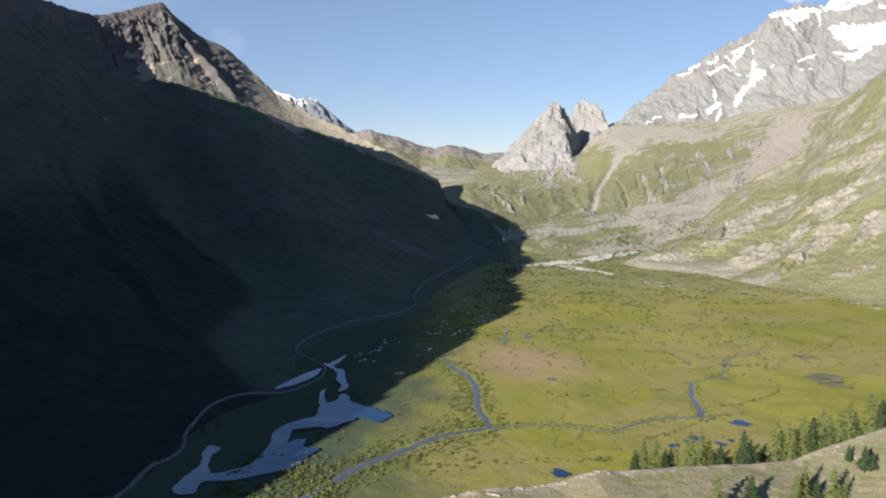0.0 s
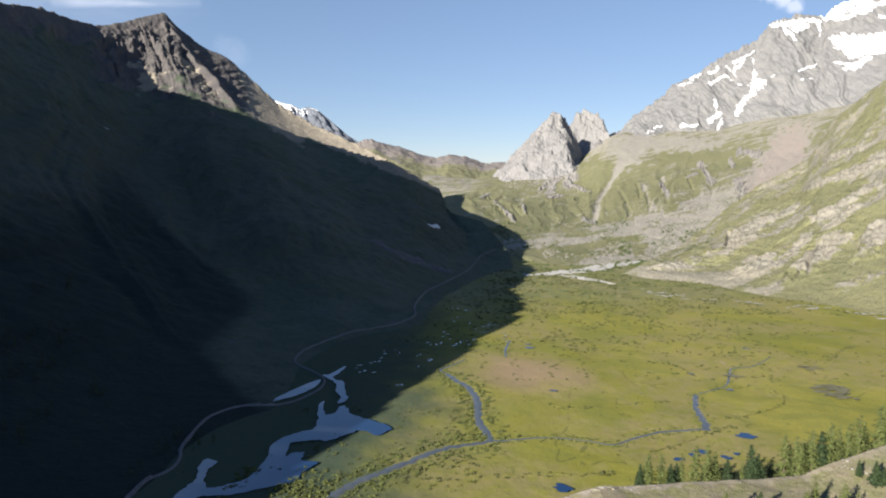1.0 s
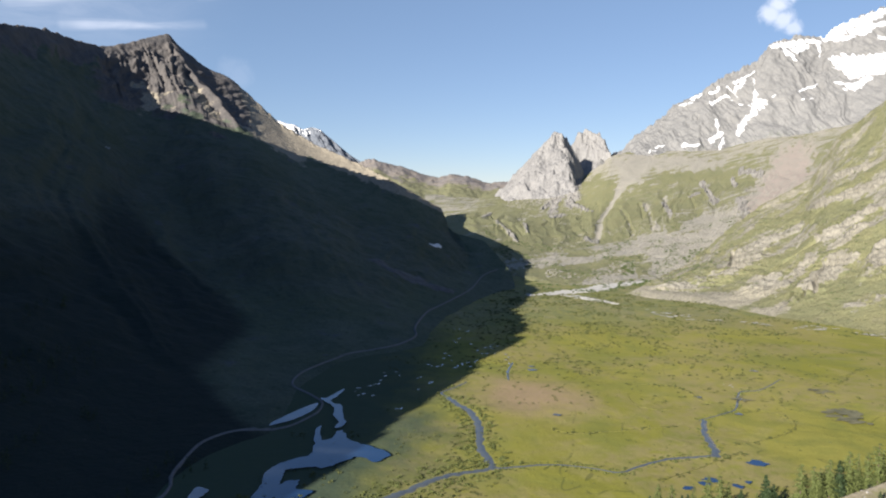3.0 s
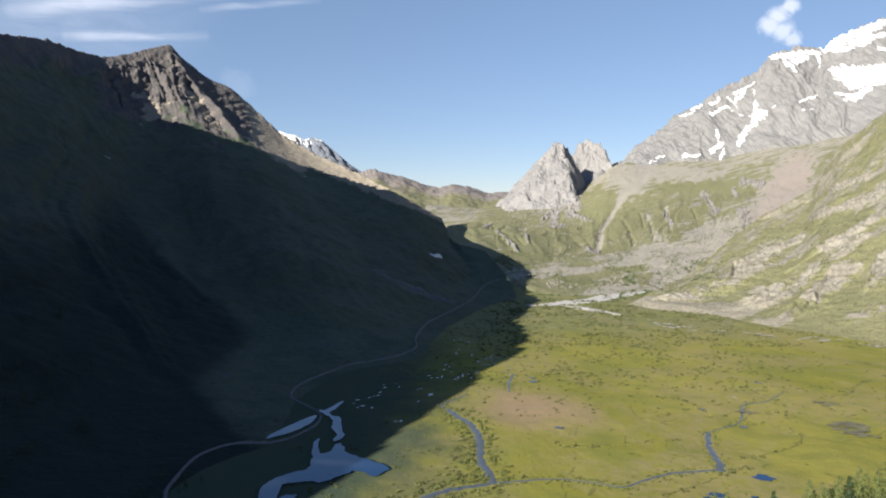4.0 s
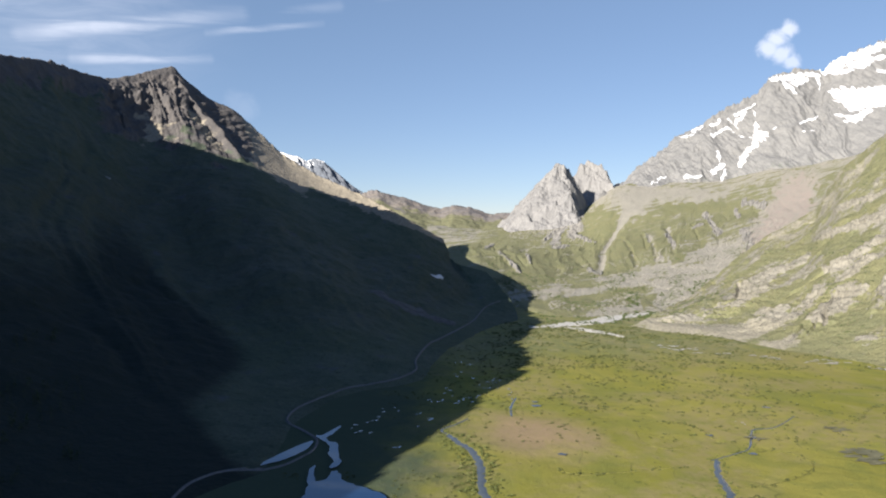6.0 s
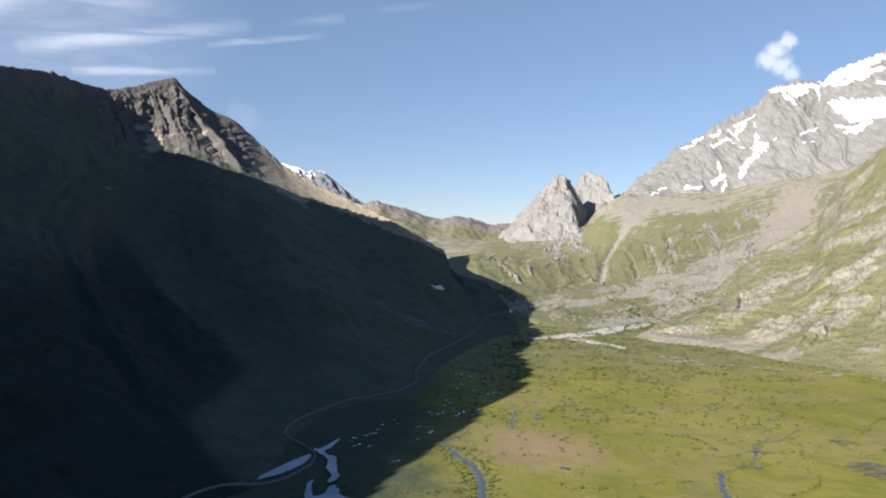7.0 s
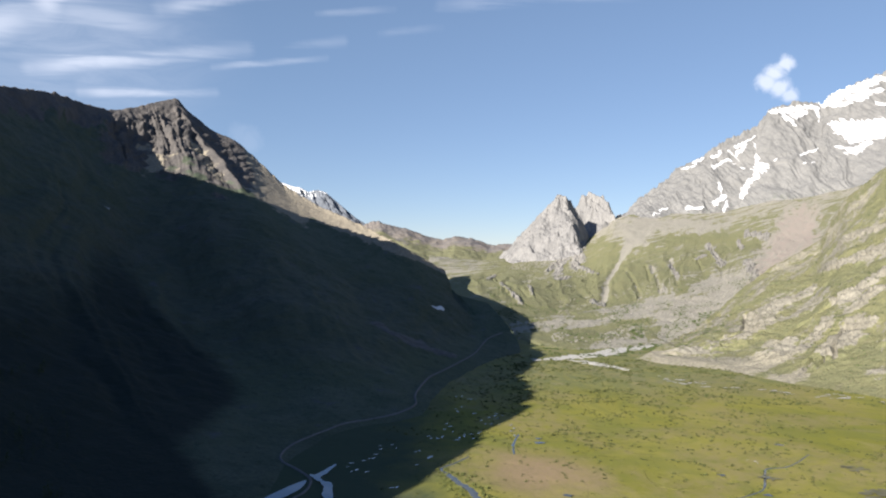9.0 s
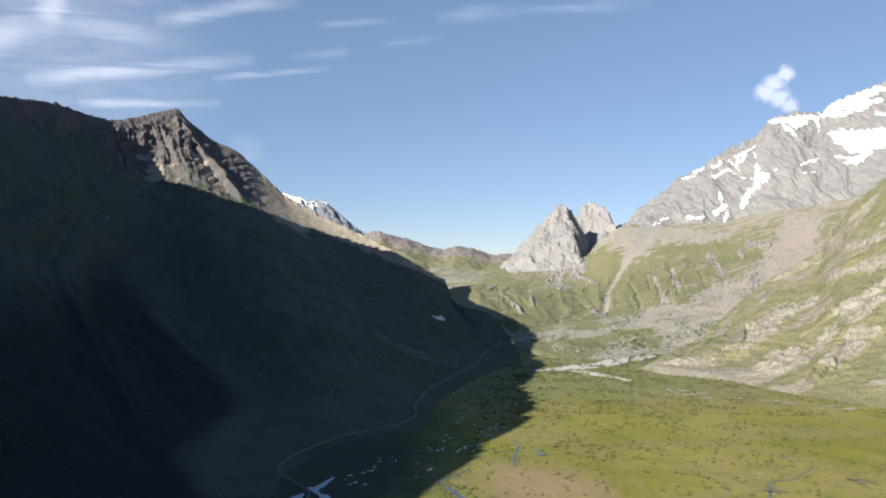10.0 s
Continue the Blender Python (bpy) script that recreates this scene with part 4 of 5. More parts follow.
crest, foot = along(PEAK_CREST, u, 1), along(PEAK_FOOT, u, 6)
p = loft([crest + np.array([0, 60, -300]), crest, foot], [6, 80], [1, 1])
uu = np.broadcast_to(u, p.shape[:2])
drop = np.clip((p[..., 2] - foot[:, 2]) / np.maximum(crest[:, 2] - foot[:, 2], 1), 0, 1)
p = p + normals(p) * (step(1.0, 0.9, drop) * 22 * ridged(uu * 2.4 + drop, drop * 2, 4, 0.55, 77))[..., None]
horn = new("distant_peak")
tagged(horn, "far blue-grey peak with snow on one flank", "mountain")
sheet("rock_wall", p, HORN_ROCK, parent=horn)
snowy = np.minimum((1.6 - uu) * 6, 3) + 5 * fbm(p[..., 0] / 50 + p[..., 2] / 40, p[..., 2] / 50, 3, 0.6, 78) - 1.4
snowy = np.where(uu > 1.6, snowy - 0.5, snowy)
cells = (snowy > -6)[:-1, :-1]
cells[:5] = False
sheet("snowfield", p + normals(p) * np.clip(snowy * 2, -8, 3)[..., None], SNOW, keep=cells, parent=horn)


# ---- limestone pyramids ----
def pyramid(name, tops, reach, label, seed, walls=(), rugged=1.0):
    """A rock peak: the upper hull of steep facets under each top (x, y, z, facets of turn and slope)."""
    cx, cy = tops[0][0], tops[0][1]
    gx, gy = np.meshgrid(cx + np.linspace(-reach, reach, 230), cy + np.linspace(-reach, reach, 230))
    wx = gx + 14 * fbm(gx / 60, gy / 60, 5, 0.6, seed)
    wy = gy + 14 * fbm(gx / 60, gy / 60, 5, 0.6, seed + 3)
    z = np.full(gx.shape, -500.0)
    for x, y, h, facets in tops:
        fall = np.zeros(gx.shape)
        for turn, slope in facets:
            fall = np.maximum(fall, slope * ((wx - x) * math.cos(radians(turn)) + (wy - y) * math.sin(radians(turn))))
        z = np.maximum(z, h - fall)
    for x, y, h, turn, slope in walls:
        z = np.minimum(z, h - slope * ((wx - x) * math.cos(radians(turn)) + (wy - y) * math.sin(radians(turn))))
    r = np.hypot(gx - cx, gy - cy)
    a = np.arctan2(gy - cy, gx - cx)
    z += rugged * step(8, 60, r) * (11 * ridged(a * 2.6 + 0.3 * fbm(gx / 90, gy / 90, 3, 0.5, seed), r / 130, 4, 0.55, seed + 5) + 10 * fbm(gx / 70, gy / 70, 5, 0.58, seed + 7))
    ob = sheet(name, np.stack([gx, gy, z], -1), LIMESTONE)
    return tagged(ob, label, "rock peak", "limestone pyramids")


A, B, C, D = (647, 3850, 590), (915, 4230, 654), (1001, 4230, 634), (848, 4230, 578)
pyramid("limestone_peak", [(*A, [(184, 1.75), (250, 1.15), (2, 0.78), (75, 1.8)]), (A[0] - 30, A[1] - 10, A[2] - 40, [(184, 1.22), (250, 0.98), (2, 1.2), (75, 1.7)])], 420, "pale grey limestone pyramid with a sharp lit face", 81, [(A[0] + 60, A[1], A[2] - 50, 336, 2.1)], 0.9)
pyramid("limestone_peak", [(*B, [(180, 1.5), (245, 2.6), (0, 0.8), (75, 1.5)]), (B[0] - 40, B[1] - 6, B[2] - 24, [(180, 2.6), (245, 2.6), (0, 0.9), (75, 1.5)]), (*C, [(180, 3.0), (245, 2.6), (352, 3.4), (75, 1.6)]), (*D, [(180, 3.0), (245, 2.6), (0, 0.5), (75, 1.5)]), (B[0] + 60, B[1] + 30, B[2] - 130, [(180, 0.8), (250, 0.62), (0, 0.45), (75, 1.5)])], 300, "pale twin-topped limestone peak beside the pyramid", 91, [(C[0] + 8, C[1], C[2], 350, 3.0)], 0.4)


# ---- moraine spur ----
SPUR_RIM = [
    (0.0, -36, 215, 25),
    (1.0, 0.6, 225, 29),
    (2.0, 15.9, 232, 29),
    (3.0, 39, 240, 27.3),
    (3.5, 50, 243, 27.6),
    (4.0, 63, 246, 31),
    (5.0, 87, 250, 30),
    (6.0, 112, 254, 30),
    (7.0, 133, 258, 29),
    (8.0, 153, 262, 29),
    (9.0, 167, 266, 32),
    (10.0, 182, 270, 35),
    (11.0, 202, 275, 39),
    (12.0, 243, 285, 47),
    (13.0, 400, 290, 60),
    (14.0, 620, 200, 90),
]
u = np.linspace(0, 14, 420)
rim = along(SPUR_RIM, u, 6)
toe = rim + np.array([8, 36, 0])
toe[:, 2] = -4
near = rim * np.array([1, 0, 1]) + np.array([0, 120, -6])
rear = near + np.array([0, -260, -46])
p = loft([toe, rim, near, rear], [60, 200, 60], [-0.8, 1, 1])
rough = fbm(p[..., 0] / 30, p[..., 1] / 30, 5, 0.5, 103)
p[..., 2] += 0.6 * rough
row = np.arange(p.shape[0])[:, None] - 61 + 5 * fbm(np.broadcast_to(u, p.shape[:2]) * 4, p[..., 1] / 9, 3, 0.6, 104)
edge = np.clip(np.exp(-(row / 3.2) ** 2) * (0.35 + 0.65 * step(6.5, 4.0, u)), 0, 1)
spur = sheet("moraine_spur", p, MORAINE, {"edge": edge})
tagged(spur, "stony moraine spur with dry turf above the valley floor", "moraine", kind="structure")
SPUR = p


# ---- water, road, gravel laid on the floor ----
def smooth_line(pts, n=6, closed=False):
    a = np.array(pts, float)
    m = len(a)
    got = []
    for i in range(m if closed else m - 1):
        q = [a[(i + k) % m] if closed else a[min(max(i + k, 0), m - 1)] for k in (-1, 0, 1, 2)]
        for t in np.linspace(0, 1, n, endpoint=False):
            got.append(0.5 * (2 * q[1] + (q[2] - q[0]) * t + (2 * q[0] - 5 * q[1] + 4 * q[2] - q[3]) * t * t + (3 * q[1] - q[0] - 3 * q[2] + q[3]) * t ** 3))
    if not closed:
        got.append(a[-1])
    return np.array(got)


def ribbon(name, pts, width, mat, lift=0.3, wobble=0.25, seed=0, land=floor_height, cross=4):
    """A strip of uneven width that lies on the ground along a line."""
    line = smooth_line(pts, 10)
    d = np.gradient(line, axis=0)
    d /= np.linalg.norm(d, axis=1, keepdims=True) + 1e-9
    side = np.stack([-d[:, 1], d[:, 0]], 1)
    k = np.arange(len(line)) * 0.35
    w = np.broadcast_to(np.asarray(width, float), (len(line),)) if np.ndim(width) == 0 else np.interp(np.linspace(0, 1, len(line)), np.linspace(0, 1, len(width)), width)
    wl = w * (0.5 + wobble * fbm(k, k * 0 + seed, 3, 0.6, seed))
    wr = w * (0.5 + wobble * fbm(k, k * 0 + seed + 9, 3, 0.6, seed + 5))
    rows = [line + side * (wl * (1 - s) - wr * s)[:, None] for s in np.linspace(0, 1, cross)]
    p = np.stack(rows)
    z = land(p[..., 0], p[..., 1])
    edge = np.abs(np.linspace(-1, 1, cross))[:, None] ** 4
    return sheet(name, np.dstack([p, z + lift - edge * lift * 1.6]), mat)


def pool(name, outline, mat, lift=0.3, jitter=0.8, seed=0, n=4):
    """A flat sheet with an uneven shore."""
    line = smooth_line(outline, n, True)
    k = np.arange(len(line)) * 0.6
    line = line + jitter * np.stack([fbm(k, k * 0 + seed, 3, 0.7, seed), fbm(k, k * 0 + seed + 4, 3, 0.7, seed + 2)], 1)
    z = float(floor_height(line[:, 0], line[:, 1]).max()) * 0.5 + lift
    ring = [Vector((x, y, z)) for x, y in line]
    bm = bmesh.new()
    verts = [bm.verts.new(q) for q in ring]
    for tri in tessellate_polygon([ring]):
        if len(set(tri)) == 3:
            face = bm.faces.new([verts[k] for k in tri])
            face.normal_update()
            if face.normal.z < 0:
                face.normal_flip()
    return part(name, bm, mat)


RIVER_LINE = [
    (-70, 267),
    (-62, 278),
    (-57, 286),
    (-50, 297),
    (-40, 311),
    (-29, 321),
    (-18.0, 332),
    (-5.9, 344),
    (7.1, 354),
    (21, 359),
    (30, 363),
]
BRANCH_LINE = [
    (30, 363),
    (27, 378),
    (24, 397),
    (25, 419),
    (24, 442),
    (19.2, 461),
    (11.0, 475),
    (4.5, 491),
]
CREEK_LINE = [
    (30, 363),
    (41, 364),
    (59, 368),
    (76, 368),
    (89, 364),
    (101, 360),
    (114, 368),
    (134, 379),
    (149, 382),
    (165, 385),
]
CREEK_BEND_LINE = [
    (164, 382),
    (169, 398),
    (172, 416),
    (178, 435),
    (184, 448),
]
CREEK_UP_LINE = [
    (179.3, 447.2),
    (197.2, 457.8),
    (216.4, 473),
    (229.4, 496.4),
    (241, 517),
    (259.7, 522.7),
    (292.2, 553.7),
]
DITCH_LINE = [
    (66, 603),
    (58, 570),
    (56, 541),
]
DITCH_B_LINE = [
    (5.4, 491),
    (-0.9, 503),
    (9.4, 517),
    (20, 534),
]
SEDGE_A_LINE = [
    (73.4, 425.8),
    (87.5, 418.6),
    (115.6, 423.9),
    (145.1, 431.7),
    (159.8, 434.6),
]
SEDGE_B_LINE = [
    (153.8, 533.5),
    (178.3, 534.5),
    (197.8, 521.8),
    (199.3, 495.2),
    (206.4, 485.2),
]
SEDGE_C_LINE = [
    (175.3, 400.8),
    (201, 408.7),
    (227.2, 423.4),
    (244.8, 443.4),
    (243.9, 462.1),
    (231, 472.2),
]
SEDGE_D_LINE = [
    (118.4, 348.9),
    (138.8, 361.2),
    (166.1, 379),
    (184.4, 388.7),
]
SEDGE_E_LINE = [
    (337.2, 541.3),
    (353.8, 560.2),
    (375.4, 582.6),
    (389, 591.4),
]
SEDGE_F_LINE = [
    (29.5, 317.3),
    (53.3, 320.5),
    (77, 321.1),
    (92.2, 322.8),
]
SEDGE_G_LINE = [
    (146.8, 508.4),
    (144.9, 482.8),
    (156.8, 468.1),
    (175.5, 472.8),
]
GRAVEL_LINE = [
    (134, 1038),
    (186, 1069),
    (241, 1102),
    (308, 1170),
    (362, 1226),
    (411, 1277),
]
GRAVEL_B_LINE = [
    (192, 1050),
    (220, 1026),
    (241, 997),
    (261, 953),
]
GRAVEL_C_LINE = [
    (290, 895),
    (309, 868),
    (333, 848),
    (365, 841),
]
GRAVEL_D_LINE = [
    (385, 818),
    (411, 804),
    (437, 791),
    (464, 789),
    (493, 765),
    (506, 733),
]
LAKE = [
    (-80.2, 426.1),
    (-82.2, 415),
    (-77.6, 389.7),
    (-77.1, 376.8),
    (-84.7, 371.3),
    (-92.7, 362.5),
    (-95.8, 351.9),
    (-94.6, 334.1),
    (-95.5, 316.5),
    (-99, 309),
    (-109.1, 301.5),
    (-114.3, 301.4),
    (-119.2, 311.5),
    (-120.4, 322.4),
    (-119, 329.2),
    (-126.2, 333.2),
    (-126.7, 323.5),
    (-123.2, 311.4),
    (-124.2, 301.2),
    (-126.4, 293.2),
    (-124.6, 280.5),
    (-114.6, 280.7),
    (-114.8, 291.3),
    (-102.1, 293.2),
    (-90.2, 298.6),
    (-73.3, 308.4),
    (-71.3, 317.2),
    (-67.7, 325.1),
    (-65.8, 330.7),
    (-74.7, 332.5),
    (-75.5, 341.8),
    (-81.8, 341.7),
    (-85, 337.2),
    (-85.5, 349.1),
    (-85.7, 355.4),
    (-72.3, 359.8),
    (-66.1, 358.4),
    (-59.8, 364.3),
    (-47.9, 375),
    (-37.5, 367.6),
    (-30.6, 381),
    (-46.7, 393.6),
    (-58, 402.2),
    (-64, 416.7),
    (-68.3, 415.4),
    (-68.8, 404.9),
    (-73.9, 400.6),
    (-78, 410.8),
]
LAKE_ARM = [
    (-77.5, 507.1),
    (-80.4, 488.5),
    (-83.3, 479.6),
    (-79.3, 471.3),
    (-73.5, 467.4),
    (-67.7, 440.6),
    (-64.3, 431.3),
    (-67.1, 422.1),
    (-70.2, 422),
    (-70.1, 433.4),
    (-75.7, 445.3),
    (-77, 457.9),
    (-81.4, 468.5),
    (-88, 476.6),
    (-92.2, 485.1),
    (-87.8, 485.2),
    (-82.2, 499),
    (-79.3, 507),
]
ROADSIDE_POND = [
    (-92.1, 473.6),
    (-91.6, 460),
    (-95.9, 447),
    (-103.1, 434.6),
    (-111.1, 427.3),
    (-116.5, 422.6),
    (-114.3, 431.8),
    (-110.5, 440.3),
    (-106.1, 450.4),
    (-99.5, 463.7),
]
tagged(pool("lake", LAKE, WATER, 0.55, 1.0, 0, 5), "shallow branching lake reflecting the blue sky", "lake", kind="structure")
tagged(pool("lake_arm", LAKE_ARM, WATER, 0.55, 0.7, 0, 5), "narrow arm of the shallow lake", "lake", kind="structure")
tagged(pool("pond", ROADSIDE_POND, WATER, 0.55, 0.4), "long pond between the road and the slope", "pond", kind="structure")
WATERS = [
    (ribbon("river", RIVER_LINE, [7.5, 7, 6, 5], RIVER, seed=3), "winding grey-blue river lined with shrubs"),
    (ribbon("river_branch", BRANCH_LINE, [7, 6.5, 7, 5.5], RIVER, seed=5), "short meandering river branch"),
    (ribbon("creek", CREEK_LINE, [3.0, 2.2, 1.0, 2.4, 3.2, 2.6], RIVER, seed=7), "narrow creek through the bog"),
    (ribbon("creek", CREEK_BEND_LINE, [7, 5.5, 4.5], RIVER, seed=9), "sharp bend of the bog creek"),
    (ribbon("creek", CREEK_UP_LINE, [1.0, 1.6, 2.6, 2.0, 1.2], RIVER, seed=11), "thin upper creek in the bog"),
    (ribbon("ditch", DITCH_LINE, [2, 3, 2], RIVER, seed=12), "dark wet ditch"),
    (ribbon("ditch", DITCH_B_LINE, [3, 2.5, 2], RIVER, seed=13), "dark wet ditch"),
]
for ob, label in WATERS:
    tagged(ob, label, "water", kind="structure")
PONDS = [(184, 373, 13), (148, 350, 9), (142, 346, 6), (132, 340, 6), (159, 343, 6), (167, 348, 4), (61, 305, 10), (82, 454, 6), (282, 580, 7), (230, 497, 8), (214, 461, 6), (200, 500, 5), (80, 575, 8), (81, 588, 6)]
GLINTS = [
    (15, 760.8),
    (14.7, 705.2),
    (14.3, 684.6),
    (29.8, 734.5),
    (26.2, 747.6),
    (25.9, 679.6),
    (33.1, 637.7),
    (49.4, 656.4),
    (53.4, 670),
    (45.3, 630.9),
    (-1.2, 594.2),
    (-6.4, 583.3),
    (2.6, 609.9),
    (10.4, 580),
    (16, 592.9),
    (-19.1, 543.7),
    (-15.6, 526.2),
    (-11.8, 587.3),
    (-46.4, 557.4),
    (-51.9, 536.8),
    (-40.2, 542.8),
    (-63.9, 498.2),
    (-59.8, 493.8),
    (-66.4, 502.8),
    (26.6, 591.2),
    (34.6, 600.3),
    (63.9, 622.3),
    (60.4, 603.8),
    (4.3, 628.8),
    (-12.9, 533.2),
    (47.4, 661.5),
    (-29.2, 465.1),
    (-55.5, 524.5),
]
rnd = random.Random(5)
SPECKS = [(x + rnd.gauss(0, 2.5), y + rnd.gauss(0, 5), rnd.uniform(2.5, 5.0)) for x, y in GLINTS for _ in range(2)]
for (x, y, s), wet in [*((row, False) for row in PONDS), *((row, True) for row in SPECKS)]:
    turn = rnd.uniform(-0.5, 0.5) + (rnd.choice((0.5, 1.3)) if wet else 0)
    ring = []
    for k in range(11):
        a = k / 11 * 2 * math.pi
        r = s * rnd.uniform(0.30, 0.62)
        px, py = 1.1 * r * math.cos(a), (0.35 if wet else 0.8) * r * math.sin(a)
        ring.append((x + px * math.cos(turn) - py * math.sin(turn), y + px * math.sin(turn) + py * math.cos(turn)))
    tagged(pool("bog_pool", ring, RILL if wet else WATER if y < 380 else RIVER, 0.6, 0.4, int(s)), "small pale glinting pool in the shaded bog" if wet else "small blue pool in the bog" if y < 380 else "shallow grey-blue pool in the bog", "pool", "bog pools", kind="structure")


def streaks(name, x, y, wide, deep, count, mat, label, kind, seed):
    """Thin ragged slivers that together make one uneven patch."""
    rng = random.Random(seed)
    for k in range(count):
        dy = rng.uniform(-1, 1)
        cx, cy = x + rng.uniform(-0.55, 0.55) * wide, y + dy * deep
        w, d = wide * rng.uniform(0.25, 0.75) * (1.1 - abs(dy)), deep * rng.uniform(0.10, 0.30)
        ring = [(cx + w * rng.uniform(0.7, 1.0) * math.cos(a), cy + d * rng.uniform(0.6, 1.0) * math.sin(a) + 0.12 * w * math.cos(a)) for a in np.linspace(0, 2 * math.pi, 12, endpoint=False)]
        tagged(pool(name, ring, mat, 0.5 + 0.05 * k, 0.4, seed + k, 4), label, kind, label, kind="structure")


streaks("mud_flat", *(291, 457), 19, 18, 24, MUD, "dark drying mud streak in the bog", "mud", 3)
streaks("mud_flat", *(307, 519), 13, 9, 12, MUD, "dark drying mud streak in the bog", "mud", 30)
streaks("mud_flat", *(232, 497), 12, 8, 9, MUD, "dark drying mud streak in the bog", "mud", 50)
streaks("gravel_patch", *(237, 533), 6, 5, 4, GRAVEL, "pale gravel streak in the bog", "gravel", 70)
for k, pts in enumerate((SEDGE_A_LINE, SEDGE_B_LINE, SEDGE_C_LINE, SEDGE_D_LINE, SEDGE_E_LINE, SEDGE_F_LINE, SEDGE_G_LINE)):
    tagged(ribbon("old_channel", pts, [0.3, 0.9, 0.6, 1.0, 0.3], SEDGE, 0.35, 0.8, 50 + k), "dark sedge filling an old channel", "sedge", kind="structure")
FOOT = RIDGE_GRID[230:, 250:].reshape(-1, 3)


def foot_land(x, y):
    """The height of the floor, or of the slope's foot where that lies over it."""
    z = floor_height(x, y)
    flat = np.stack([x.ravel(), y.ravel()], 1)
    high = []
    for q in flat:
        d = np.hypot(FOOT[:, 0] - q[0], FOOT[:, 1] - q[1])
        high.append(FOOT[d < max(3.0, d.min() + 1.0), 2].max() if d.min() < 8 else -50)
    return np.maximum(z, np.array(high).reshape(x.shape))


ROAD_LINE = [
    (-149.1, 274.9),
    (-147.4, 289.4),
    (-146.7, 307.7),
    (-140.9, 320.5),
    (-141.3, 334.2),
    (-145.2, 345.1),
    (-146.8, 360.9),
    (-146.8, 387.5),
    (-139.6, 402.5),
    (-131, 410.1),
    (-114.2, 417.1),
    (-101.2, 426.5),
    (-92.6, 441),
    (-88.1, 454.9),
    (-89.4, 475.1),
    (-98.3, 489.2),
    (-111.8, 504.1),
    (-120.4, 513.4),
    (-123.4, 530.2),
    (-121, 552.2),
    (-113.9, 572.1),
    (-103.6, 595.8),
    (-90.9, 619.2),
    (-70.5, 637.3),
    (-49.2, 659.1),
    (-35.7, 684.7),
    (-30.6, 708.8),
    (-33.4, 740.7),
    (-30.5, 783.4),
    (-21.7, 848.8),
    (-7, 896),
    (13.9, 960.1),
    (43.5, 1054),
    (68.8, 1167.1),
    (100, 1215),
]
tagged(ribbon("road", ROAD_LINE, 2.6, ROAD, 0.9, 0.08, 17, foot_land), "pale gravel road at the foot of the shaded slope", "road", kind="structure")


def braid(pts, count, spread, wide, seed):
    """Several gravel threads that wander about one line."""
    line = smooth_line(pts, 8)
    rng = np.random.RandomState(seed)
    d = np.gradient(line, axis=0)
    d /= np.linalg.norm(d, axis=1, keepdims=True) + 1e-9
    for k in range(count):
        i = rng.randint(0, max(1, int(len(line) * 0.75)))
        j = min(len(line), i + rng.randint(int(len(line) * 0.2), int(len(line) * 0.6)))
        q = np.arange(i, j)
        off = spread * (rng.uniform(-0.8, 0.8) + 0.7 * fbm(q * 0.11, q * 0 + k, 2, 0.5, seed + k)) * np.sin(np.pi * (q + 4) / (len(line) + 8)) ** 0.5
        path = line[i:j] + np.stack([-d[i:j, 1], d[i:j, 0]], 1) * off[:, None]
        w = wide * rng.uniform(0.35, 1.0)
        ob = ribbon("gravel_bar", path[::2], [0.1 * w, w, 0.7 * w, w, 0.1 * w], GRAVEL, 0.5, 0.7, seed + k, cross=8)
        tagged(ob, "pale gravel bar of a braided stream", "gravel", kind="structure")


tagged(ribbon("gravel_bar", GRAVEL_LINE, [6, 34, 46, 36, 30, 16], GRAVEL, 0.4, 0.55, 41, cross=10), "broad pale gravel bed of the braided stream", "gravel", kind="structure")
tagged(ribbon("gravel_bar", GRAVEL_B_LINE, [4, 22, 18, 8, 3], GRAVEL, 0.45, 0.7, 43, cross=8), "side arm of the pale gravel bed", "gravel", kind="structure")
braid(GRAVEL_LINE, 8, 18, 18, 31)
braid(GRAVEL_B_LINE, 7, 9, 13, 32)


def shoals(pts, count, across, deep, spread, seed):
    """Ragged gravel patches scattered along a line."""
    rng = random.Random(seed)
    line = smooth_line(pts, 8)
    for k in range(count):
        x, y = line[rng.randrange(len(line))]
        y += rng.uniform(-spread, spread)
        w, d = across * rng.uniform(0.4, 1.0), deep * rng.uniform(0.5, 1.0)
        ring = [(x + w * rng.uniform(0.5, 1.0) * math.cos(a), y + d * rng.uniform(0.4, 1.0) * math.sin(a)) for a in np.linspace(0, 2 * math.pi, 11, endpoint=False)]
        tagged(pool("gravel_patch", ring, GRAVEL, 0.9, 1.2, seed + k, 4), "ragged patch of pale river gravel in the grass", "gravel", "gravel patches", kind="structure")


shoals(GRAVEL_LINE, 14, 13, 8, 14, 3)
shoals(GRAVEL_B_LINE, 7, 14, 9, 6, 4)
shoals(GRAVEL_C_LINE, 26, 8, 3.2, 22, 5)
shoals(GRAVEL_D_LINE, 40, 8, 2.8, 16, 6)



# ---- trees on the spur ----
def spur_point(u, off):
    """A place on the spur, off metres beyond its rim."""
    col = int(round(u / 14 * 419))
    r = SPUR[60, col]
    row = 60 - 60 * off / 36 if off > 0 else 60 - 200 * off / (r[1] - 120)
    return Vector(SPUR[int(round(min(max(row, 0), 319))), col])


